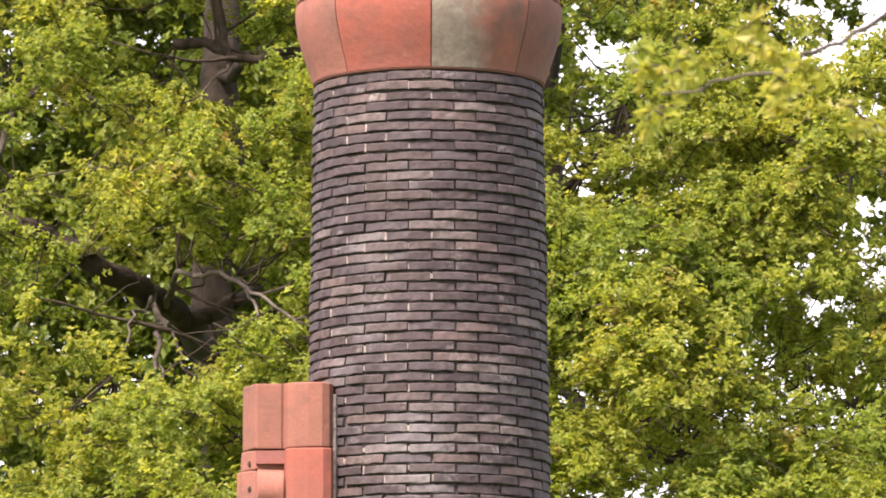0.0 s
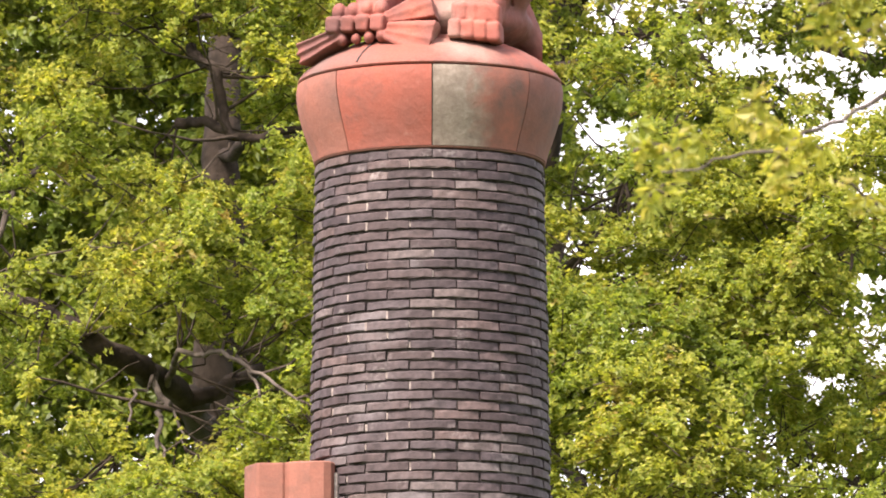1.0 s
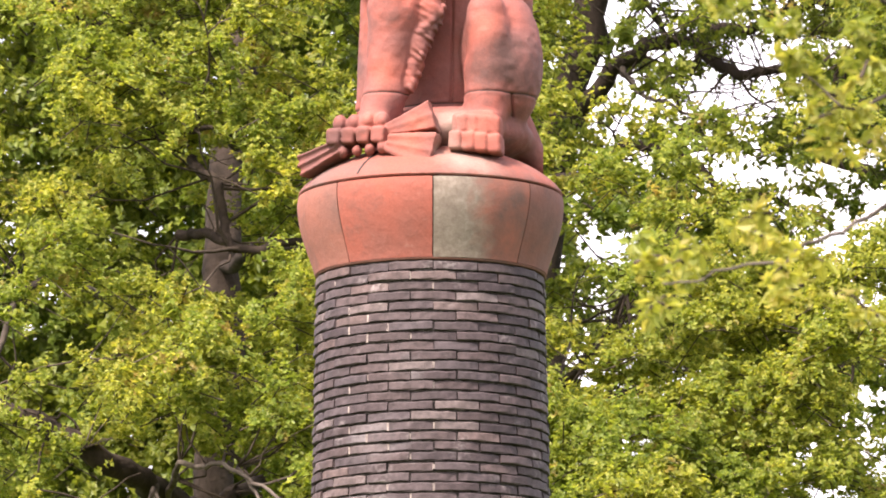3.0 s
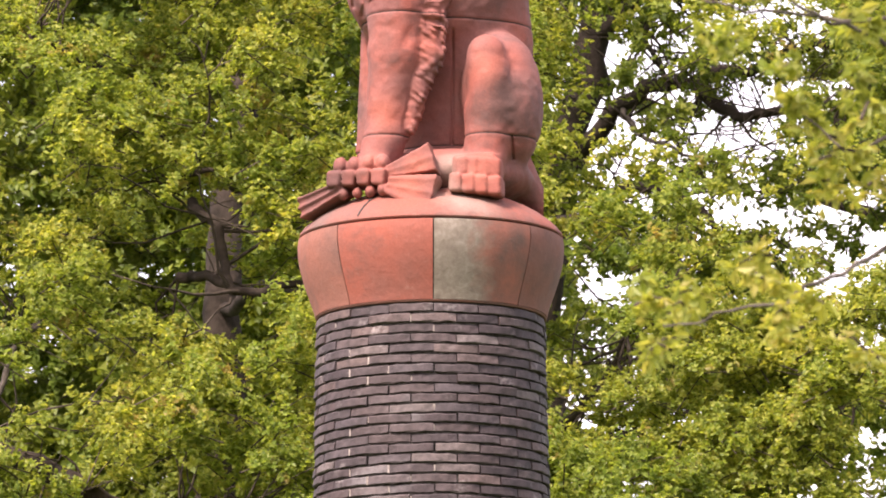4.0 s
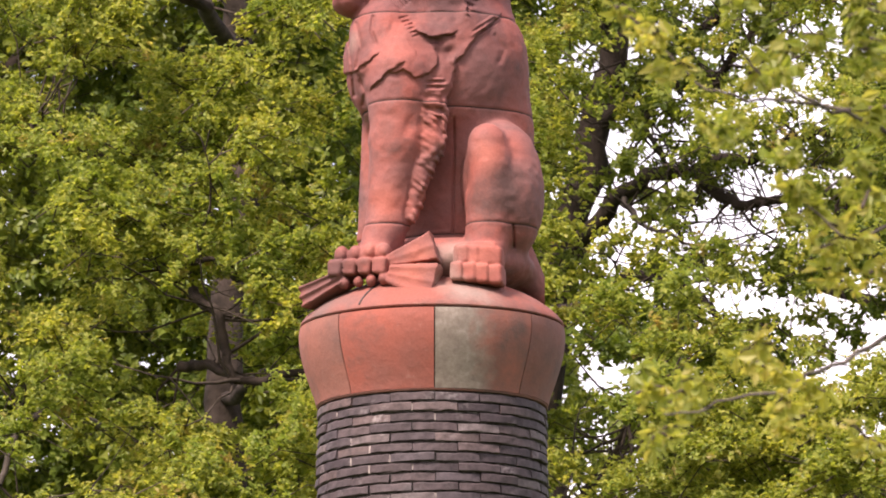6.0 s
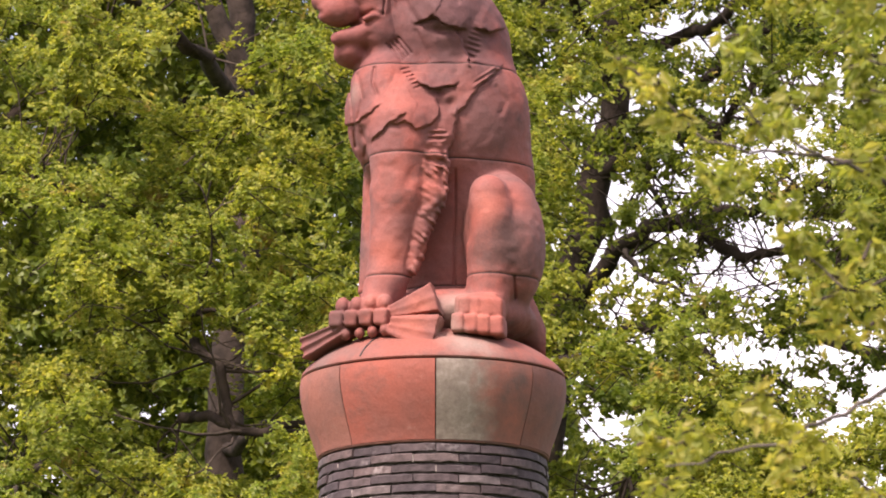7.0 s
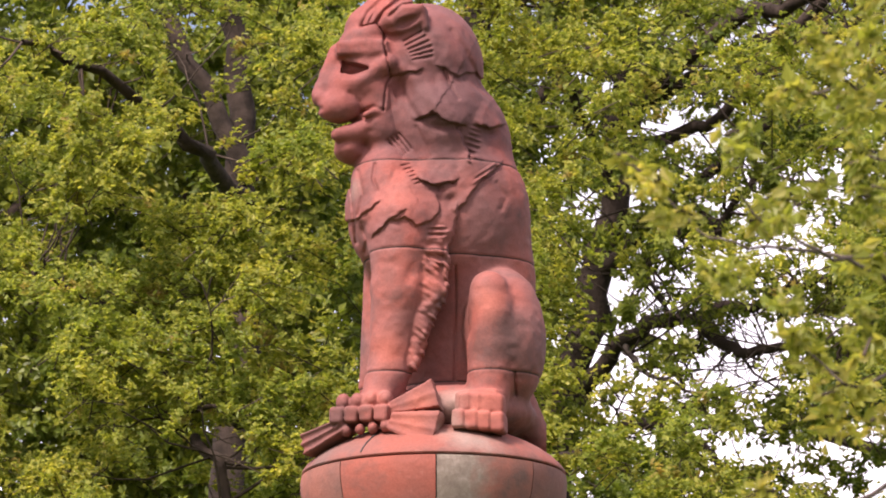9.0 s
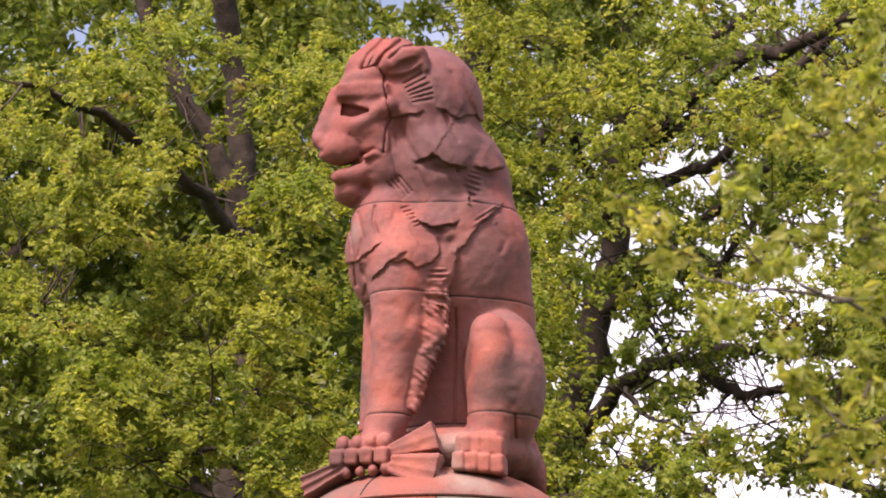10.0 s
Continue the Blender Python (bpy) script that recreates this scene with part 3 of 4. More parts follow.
# mane
ridges(752, 225, 60, 90, -28, 24, 0.9, 0.3)
ridges(810, 170, 38, 80, -14, 27, 0.7)
ridges(768, 318, 50, 44, -20, 22, 0.8)
for a, b, c, d in ((716, 148, 746, 131), (719, 156, 753, 139), (723, 163, 759, 148), (726, 169, 763, 157), (729, 175, 765, 166), (732, 181, 765, 175)):
    stroke(5, 2.3, (a, b), (c, d))
fold(6, 40, (690, 210), (712, 206), (738, 201))
stroke(-4, 12, (698, 150), (708, 195))
fold(4, 70, (782, 196), (810, 210), (842, 203), (858, 220))
stroke(5, 3, (786, 198), (796, 226), (812, 250))
stroke(-6, 16, (735, 215), (768, 255), (796, 280))
fold(12, 46, (746, 284), (766, 275), (790, 290), (816, 297))
press(783, 300, 30, 9, 9, 10)
fold(9, 46, (850, 298), (866, 304), (884, 299))
press(868, 312, 16, 9, 6)
fold(6, 34, (834, 358), (824, 330), (812, 302))
stroke(3, 4, (690, 230), (694, 270), (706, 322))
stroke(4, 6, (708, 222), (724, 260), (746, 286))
stroke(3, 4, (738, 300), (752, 330), (760, 352))
for a in (0, 7, 14, 21):
    stroke(3.5, 1.9, (686 + a, 322 - a * 0.5), (712 + a * 0.8, 353 - a * 0.7))
ridges(838, 330, 46, 15, 98, 9, 1.8)
stroke(3, 5, (800, 130), (826, 170), (840, 200))
# hair on the brow and crown
stroke(5, 4, (640, 122), (652, 98), (680, 70))
stroke(7, 4, (668, 114), (682, 94), (708, 74))
stroke(4, 3, (654, 114), (668, 88), (694, 66))
stroke(5, 3, (690, 104), (712, 84), (742, 80))
# chest and shoulder
fold(4.5, 40, (612, 470), (636, 461), (652, 446), (668, 434))
fold(6, 50, (666, 489), (690, 464), (712, 450))
fold(6, 60, (700, 464), (720, 462), (738, 475), (764, 467), (780, 450), (776, 428))
fold(9, 38, (746, 396), (774, 403), (802, 396))
press(775, 410, 22, 6, 5)
press(800, 428, 11, 13, 9)
fold(7, 44, (814, 443), (828, 430), (846, 401), (884, 367))
fold(7, 44, (794, 519), (806, 480), (810, 446))
ridges(862, 384, 15, 34, 50, 9, 2.4)
ridges(775, 486, 16, 22, 80, 9, 2.6)
stroke(-4, 6, (762, 498), (780, 502), (794, 486))
for i in range(6):
    stroke(3.5, 2.0, (711 + 5 * i, 369 + 6.4 * i), (724 + 4 * i, 366 + 6.4 * i))
ridges(690, 400, 22, 40, 14, 14, 0.6)
stroke(5, 3, (664, 366), (660, 392), (668, 412))
stroke(4, 3, (618, 385), (623, 430), (631, 505))
stroke(4, 3, (634, 378), (642, 420), (634, 455))
stroke(3, 3, (640, 470), (650, 500), (646, 522))
press(648, 474, 8, 26, 4, 20)
stroke(2.5, 5, (880, 400), (896, 425), (888, 445))
# fringe of the foreleg
ridges(770, 556, 58, 22, 112, 12, 0.8)
ridges(754, 650, 62, 18, 118, 11, 0.7)
# face
press(628, 206, 22, 8, 5, -10)
press(654, 247, 18, 17, 6)
press(564, 268, 10, 6, 5)
stroke(3.5, 4, (646, 272), (660, 264), (678, 270))
press(650, 332, 18, 10, 4, -20)
stroke(3, 5, (620, 240), (636, 256), (640, 274))
# joints: face to mane, upright joint before the haunch
stroke(5.5, 1.8, (642, 122), (666, 116), (681, 136), (680, 155), (688, 191), (691, 210), (684, 228), (679, 270))
stroke(5, 2.2, (806, 545), (806, 660), (805, 748))
stroke(5, 2.2, (911, 735), (913, 775))
press(832, 660, 9, 62, 6, 4)
press(690, 540, 20, 12, 3)
press(726, 560, 14, 26, 4, 20)
np.clip(H, -12, 16, out=H)
field[tuple(near.T)] -= (H * UNIT).astype(np.float32)

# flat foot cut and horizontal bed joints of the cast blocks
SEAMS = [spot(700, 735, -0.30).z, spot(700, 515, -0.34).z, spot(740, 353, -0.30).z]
zz = (G0[2] + VOX * np.arange(GN[2], dtype=np.float32))[None, None, :]
for s in SEAMS:
    field += 0.0055 * np.exp(-((zz - s) / 0.0045) ** 2)
FOOT = RIM_Z + 0.10
field = np.maximum(field, FOOT - 0.12 - zz)


def skin(f, origin, step):
    """Surface nets: one vertex in each cell that the surface crosses, one face on each crossed edge."""
    inside = f < 0
    nx, ny, nz = f.shape
    s = np.zeros((nx - 1, ny - 1, nz - 1), dtype=np.int8)
    for a in (0, 1):
        for b in (0, 1):
            for c in (0, 1):
                s += inside[a:nx - 1 + a, b:ny - 1 + b, c:nz - 1 + c]
    cells = np.argwhere((s > 0) & (s < 8))
    index = np.full(s.shape, -1, dtype=np.int32)
    index[tuple(cells.T)] = np.arange(len(cells))
    total, count = np.zeros((len(cells), 3)), np.zeros(len(cells))
    corner = [np.array(((i >> 2) & 1, (i >> 1) & 1, i & 1)) for i in range(8)]
    for i in range(8):
        for j in range(i + 1, 8):
            if abs(corner[i] - corner[j]).sum() != 1:
                continue
            fa, fb = f[tuple((cells + corner[i]).T)], f[tuple((cells + corner[j]).T)]
            x = (fa < 0) != (fb < 0)
            t = np.where(x, fa / np.where(x, fa - fb, 1), 0)[:, None]
            total += np.where(x[:, None], corner[i] + t * (corner[j] - corner[i]), 0)
            count += x
    verts = origin + step * (cells + total / count[:, None])
    faces = []
    for ax in range(3):
        o1, o2 = [np.eye(3, dtype=int)[k] for k in ((1, 2), (2, 0), (0, 1))[ax]]
        hi = [slice(0, -1) if k == ax else slice(1, -1) for k in range(3)]
        up = [slice(1, None) if k == ax else slice(1, -1) for k in range(3)]
        a, b = inside[tuple(hi)], inside[tuple(up)]
        e = np.argwhere(a != b)
        e = e + np.array([0 if k == ax else 1 for k in range(3)])
        flip = inside[tuple(e.T)]
        q = [index[tuple((e - w).T)] for w in (o1 * 0, o1, o1 + o2, o2)]
        q = np.stack(q, 1)
        q[~flip] = q[~flip][:, ::-1]
        faces.append(q)
    return verts, np.concatenate(faces)


lv, lf = skin(field, G0, VOX)
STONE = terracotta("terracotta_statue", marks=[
    # grime on haunch and leg; painted shade in mane hollows, cheek and belly
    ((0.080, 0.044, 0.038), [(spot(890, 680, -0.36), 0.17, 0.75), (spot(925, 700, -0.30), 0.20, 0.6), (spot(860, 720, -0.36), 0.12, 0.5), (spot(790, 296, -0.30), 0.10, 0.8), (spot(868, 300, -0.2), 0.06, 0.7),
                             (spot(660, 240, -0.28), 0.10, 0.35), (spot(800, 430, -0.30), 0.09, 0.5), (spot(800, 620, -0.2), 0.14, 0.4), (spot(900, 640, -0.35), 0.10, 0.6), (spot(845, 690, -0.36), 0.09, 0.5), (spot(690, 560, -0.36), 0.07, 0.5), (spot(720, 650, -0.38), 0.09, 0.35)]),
    # grey-mauve weathering on paw and back; on the mane shading is painted in too
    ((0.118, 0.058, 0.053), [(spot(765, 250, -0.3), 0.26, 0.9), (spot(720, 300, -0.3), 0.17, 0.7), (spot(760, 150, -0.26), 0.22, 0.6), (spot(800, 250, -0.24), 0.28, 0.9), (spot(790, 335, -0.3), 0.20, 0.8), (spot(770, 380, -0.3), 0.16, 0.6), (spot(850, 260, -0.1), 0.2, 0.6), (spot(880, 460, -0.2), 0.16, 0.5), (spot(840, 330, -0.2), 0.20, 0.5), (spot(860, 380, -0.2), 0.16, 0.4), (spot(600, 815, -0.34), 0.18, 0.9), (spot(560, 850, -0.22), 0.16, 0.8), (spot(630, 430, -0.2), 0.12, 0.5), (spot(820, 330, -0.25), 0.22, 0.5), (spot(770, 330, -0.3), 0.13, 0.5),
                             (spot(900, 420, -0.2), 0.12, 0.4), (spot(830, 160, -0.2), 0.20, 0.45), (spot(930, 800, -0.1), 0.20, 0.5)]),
    # fresh orange clay; the knee patch also paints in its highlight
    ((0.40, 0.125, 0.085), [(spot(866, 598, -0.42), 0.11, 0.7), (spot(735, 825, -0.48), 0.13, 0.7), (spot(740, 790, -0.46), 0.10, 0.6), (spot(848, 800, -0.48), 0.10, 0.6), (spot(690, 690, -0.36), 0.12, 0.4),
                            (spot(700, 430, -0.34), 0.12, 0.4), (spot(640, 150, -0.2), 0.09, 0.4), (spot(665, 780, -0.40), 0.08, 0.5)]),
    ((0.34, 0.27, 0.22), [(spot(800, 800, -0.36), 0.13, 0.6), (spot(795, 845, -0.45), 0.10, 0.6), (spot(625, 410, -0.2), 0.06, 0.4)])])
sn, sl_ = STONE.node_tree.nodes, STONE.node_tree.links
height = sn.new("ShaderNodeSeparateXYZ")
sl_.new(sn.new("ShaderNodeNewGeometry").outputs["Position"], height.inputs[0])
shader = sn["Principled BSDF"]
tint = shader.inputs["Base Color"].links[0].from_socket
# shade painted into the colour: a darker tint above each upper seam
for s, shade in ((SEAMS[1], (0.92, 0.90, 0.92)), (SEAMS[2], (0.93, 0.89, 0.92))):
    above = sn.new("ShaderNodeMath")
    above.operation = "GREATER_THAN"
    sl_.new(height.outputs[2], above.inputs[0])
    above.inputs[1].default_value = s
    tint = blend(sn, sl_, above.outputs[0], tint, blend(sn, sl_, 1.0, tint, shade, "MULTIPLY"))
for s in SEAMS:
    hit = sn.new("ShaderNodeMath")
    hit.operation = "COMPARE"
    sl_.new(height.outputs[2], hit.inputs[0])
    hit.inputs[1].default_value, hit.inputs[2].default_value = s, 0.0028
    tint = blend(sn, sl_, hit.outputs[0], tint, (0.035, 0.020, 0.017))
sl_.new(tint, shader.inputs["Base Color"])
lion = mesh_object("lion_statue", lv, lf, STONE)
tagged(lion, "seated terracotta lion statue, weathered orange-red, paw on an arrow bundle", "statue")
del field


# ---- trees ----
def tube(points, radii, sides=8):
    pts = [Vector(p) for p in points]
    v, f = [], []
    for i, p in enumerate(pts):
        t = (pts[min(i + 1, len(pts) - 1)] - pts[max(i - 1, 0)]).normalized()
        x = t.cross(Vector((0.3, 1, 0.2))).normalized()
        y = t.cross(x)
        for k in range(sides):
            a = 2 * math.pi * k / sides
            v.append(p + (x * math.cos(a) + y * math.sin(a)) * radii[i])
    for i in range(len(pts) - 1):
        for k in range(sides):
            k2 = (k + 1) % sides
            f.append((i * sides + k, i * sides + k2, (i + 1) * sides + k2, (i + 1) * sides + k))
    return v, f


def wander(p, q, n, amount, rnd, sag=0.0):
    """A crooked line of places from p to q."""
    p, q = Vector(p), Vector(q)
    out, off = [], Vector((0, 0, 0))
    for i in range(n + 1):
        t = i / n
        w = math.sin(math.pi * t)
        off = off * 0.7 + Vector((rnd.gauss(0, 1), rnd.gauss(0, 1), rnd.gauss(0, 1))) * amount
        out.append(p.lerp(q, t) + off * min(1, w * 2) + Vector((0, 0, sag * w)))
    return out


def taper(n, a, b):
    return [a + (b - a) * (i / n) ** 0.8 for i in range(n + 1)]


def leaves(base, d, normals, sizes, wide, seed):
    """Leaves folded along the midrib, growing from base along d."""
    rs = np.random.RandomState(seed)
    n = len(base)
    d = d / (np.linalg.norm(d, axis=1)[:, None] + 1e-6)
    normals = normals - d * (normals * d).sum(1)[:, None]
    normals /= np.linalg.norm(normals, axis=1)[:, None] + 1e-6
    side = np.cross(normals, d)
    L = sizes[:, None]
    W = L * rs.uniform(0.75, 1.25, (n, 1)) * wide
    up = normals * L * rs.uniform(0.02, 0.24, (n, 1))
    k = rs.uniform(0.40, 0.58, (n, 1))
    tip = base + d * L - normals * L * rs.uniform(0.0, 0.2, (n, 1))
    v = np.stack([base, base + d * L * k + side * W + up, tip, base + d * L * k - side * W + up], 1).reshape(-1, 3)
    o = (np.arange(n) * 4)[:, None]
    f = np.concatenate([o + np.array((0, 1, 2))[None], o + np.array((0, 2, 3))[None]], 1).reshape(-1, 3)
    return v, f


def unit(a):
    return a / (np.linalg.norm(a, axis=-1, keepdims=True) + 1e-6)


def sprays(places, seed, length=0.52, shoots=11, rows=4, per=6, rise=0.9, reach=0.13, size=0.040, wide=0.30, sag=0.35):
    """Leafy sprays: an arching stem at each place, tufted shoots standing on it, whorls of leaves along each shoot.
    Returns the leaves' mesh and the stems as (start, middle, end)."""
    rs = np.random.RandomState(seed)
    p = np.asarray(places, dtype=float)
    n = len(p)
    az = rs.uniform(0, 2 * math.pi, n)
    d = unit(np.stack([np.cos(az), np.sin(az) * 0.7 - 0.35, rs.normal(size=n) * 0.22 + 0.05], 1))
    L = length * rs.uniform(0.55, 1.25, n)

    def along(t):
        q = p[:, None, :] + d[:, None, :] * (L[:, None] * t)[..., None]
        q[..., 2] -= sag * L[:, None] * t * t * 2
        return q

    stems = along(np.tile(np.array((-0.5, 0.0, 0.5)), (n, 1)))
    root = along(rs.uniform(-0.5, 0.5, (n, shoots))).reshape(-1, 3)
    axis = unit(np.repeat(d, shoots, 0) * rs.normal(size=(n * shoots, 1)) * 0.55 + rs.normal(size=(n * shoots, 3)) * 0.42 + np.array((0, -0.22, rise)))
    far = reach * rs.uniform(0.45, 1.35, n * shoots)
    t = np.linspace(0.12, 1.0, rows)
    ros = root[:, None, :] + axis[:, None, :] * (far[:, None] * t)[..., None]
    ros = ros + rs.normal(size=ros.shape) * 0.011
    grow = np.tile(1.18 - 0.45 * t, (n * shoots, 1))
    ros, grow, ax = np.repeat(ros.reshape(-1, 3), per, 0), np.repeat(grow.ravel(), per), np.repeat(axis, rows * per, 0)
    e1 = unit(np.cross(ax, np.array((0.31, 0.92, 0.23))))
    e2 = np.cross(ax, e1)
    phi = rs.uniform(0, 2 * math.pi, (len(ros), 1))
    radial = e1 * np.cos(phi) + e2 * np.sin(phi)
    way = radial + ax * rs.uniform(-0.15, 0.75, (len(ros), 1)) + np.array((0, 0, -0.18))
    normal = ax * 0.75 + rs.normal(size=ros.shape) * 0.42 + np.array((-0.05, -0.45, 0.2))
    v, f = leaves(ros, way, normal, size * grow * rs.uniform(0.6, 1.3, len(ros)), wide, seed + 1)
    return v, f, stems


def tree(label, limbs, crown, leaf, seed, twigs=0.3, leaf_kw=None, bare=0):
    """limbs: (points, thick, thin), the first one the trunk; crown: places of the leaf sprays."""
    rnd = random.Random(seed)
    t = tagged(new("tree"), label, "tree", group="park trees")
    t.location = limbs[0][0][0]
    base = Vector(limbs[0][0][0])
    allp = []
    for i, (pts, a, b) in enumerate(limbs):
        v, f = tube([Vector(p) - base for p in pts], taper(len(pts) - 1, a, b), 12 if i == 0 else 7)
        mesh_object("trunk" if i == 0 else "limb", v, f, TWIG if a < 0.036 else BARK, t)
        allp += [Vector(p) for p in pts]
    v, f, stems = sprays(np.array(crown) - np.array(base), seed, **(leaf_kw or {}))
    tagged(mesh_object("crown", v, f, leaf, t, smooth=False), kind="stuff")
    arr = np.array(allp)
    vv, ff = [], []
    runs = [pts for pts, a, b in limbs[1:]]
    offshoots = []
    for i in range(bare):
        run = rnd.choice(runs)
        p = run[rnd.randrange(len(run) // 4, len(run))]
        q = p + Vector((rnd.gauss(0.1, 0.5), rnd.gauss(0, 0.4), rnd.gauss(0.05, 0.35)))
        stick = wander(p, q, 6, 0.017, rnd, rnd.uniform(-0.08, 0.12))
        offshoots.append((stick, rnd.uniform(0.009, 0.018), 0.004))
        for j in range(3):
            o = stick[rnd.randrange(2, 7)]
            offshoots.append((wander(o, o + Vector((rnd.gauss(0, 0.25), rnd.gauss(0, 0.2), rnd.gauss(0, 0.2))), 4, 0.007, rnd), 0.006, 0.0025))
    for pts, a, b in offshoots:
        v, f = tube([q - base for q in pts], taper(len(pts) - 1, a, b), 4)
        ff += [tuple(k + len(vv) for k in q) for q in f]
        vv += v
    for c, stem in zip(crown, stems):
        lines = [([Vector(q) for q in stem], 0.0055, 0.002)]
        if rnd.random() < twigs:
            dd = ((arr - np.array(c)) ** 2).sum(1)
            near = int(np.argmin(dd))
            if dd[near] < 1.4:
                lines.append(([q - base for q in wander(arr[near], c, 5, 0.03, rnd, -0.1)], 0.011, 0.004))
        for pts, a, b in lines:
            v, f = tube(pts, taper(len(pts) - 1, a, b), 3)
            ff += [tuple(k + len(vv) for k in q) for q in f]
            vv += v
    tagged(mesh_object("brushwood", vv, ff, BRUSH, t), "thin bare brushwood", kind="stuff")
    return t


def scatter(n, u0, u1, v0, v1, y0, y1, seed, keep, bulge=0.0):
    """Places of leaf sprays in a slab of the crown; keep(u, v, y) is the chance that a spray grows there."""
    rnd = random.Random(seed)
    out = []
    while len(out) < n:
        u, v = rnd.uniform(u0, u1), rnd.uniform(v0, v1)
        y = y0 + (y1 - y0) * rnd.random() ** 1.8 + bulge * (0.7 * lump(u, v, 210, seed) - v / 1100)
        if rnd.random() < keep(u, v, y):
            out.append(spot(u, v, y))
    return out


def lump(u, v, s, k=0.0):
    return 0.5 + 0.5 * noise.noise(Vector((u / s, v / s, k)))


def mass(u, v, y, k, thin=0.0):
    w = 0.55 * lump(u, v * 1.35, 190, k + y * 0.07) + 0.45 * lump(u, v * 1.25, 80, k + 5 + y * 0.1)
    return min(1.0, max(0.015, (w - 0.475 - thin) * 12))


def holes(u, v, *rings):
    """1 in the full crown, towards 0 in its thin parts."""
    f = 1.0
    for cu, cv, ru, rv, depth in rings:
        q = ((u - cu) / ru) ** 2 + ((v - cv) / rv) ** 2
        if q < 1:
            f *= 1 - depth * (1 - q * q)
    return f


def dome(n, cx, cy, cz, rx, ry, rz, seed):
    """Sprays of the crown's parts above and beside."""
    rs = np.random.RandomState(seed)
    p = rs.normal(size=(n, 3))
    p *= (rs.uniform(0.5, 1.0, (n, 1)) ** 0.4) / np.linalg.norm(p, axis=1)[:, None]
    return [Vector((cx + rx * a, cy + ry * b, cz + rz * c)) for a, b, c in p]


def line(*bearings):
    """A bough through bearings (u, v) at the depth y, made crooked."""
    rnd = random.Random(str(bearings[0]))
    pts = [spot(*b) for b in bearings]
    out = [pts[0]]
    for a, b in zip(pts, pts[1:]):
        out += wander(a, b, 5, min(0.03, 0.035 * (b - a).length), rnd)[1:]
    return out


def keep_left(u, v, y):
    f = mass(u, v, y, 1, -0.015)
    f *= min(1.0, max(0.04, (v - 60 - 50 * math.sin(u / 90)) / 70))
    return f * holes(u, v, (410, 900, 75, 150, 0.85), (170, 1410, 170, 100, 0.99), (300, 1490, 170, 130, 0.99), (440, 1430, 130, 100, 0.98), (30, 1000, 90, 100, 0.97), (420, 1060, 70, 60, 0.9), (530, 470, 70, 60, 0.95), (150, 860, 70, 90, 0.95), (330, 500, 40, 60, 0.8), (590, 250, 50, 60, 0.8), (470, 120, 70, 80, 0.9), (60, 1560, 90, 60, 0.6))


def keep_right(u, v, y):
    f = mass(u, v, y, 4, -0.035)
    edge = 740 if u < 1010 else 740 + min(1.0, (u - 1010) / 160) * 230
    f *= min(1.0, max(0.45 if u < 1040 else 0.14, (v - edge) / 110))
    return f * holes(u, v, (1068, 520, 90, 170, 0.98), (1090, 670, 130, 90, 0.95), (1200, 650, 230, 70, 0.85), (1000, 700, 40, 60, 0.8), (1130, 1235, 140, 65, 0.98), (1450, 1640, 210, 100, 0.8), (1080, 1640, 110, 60, 0.75), (1200, 1560, 200, 35, 0.5), (1500, 1100, 60, 50, 0.8), (1430, 1435, 60, 40, 0.9), (1530, 1370, 60, 50, 0.9), (1060, 1110, 40, 40, 0.9), (1090, 1370, 70, 40, 0.9))


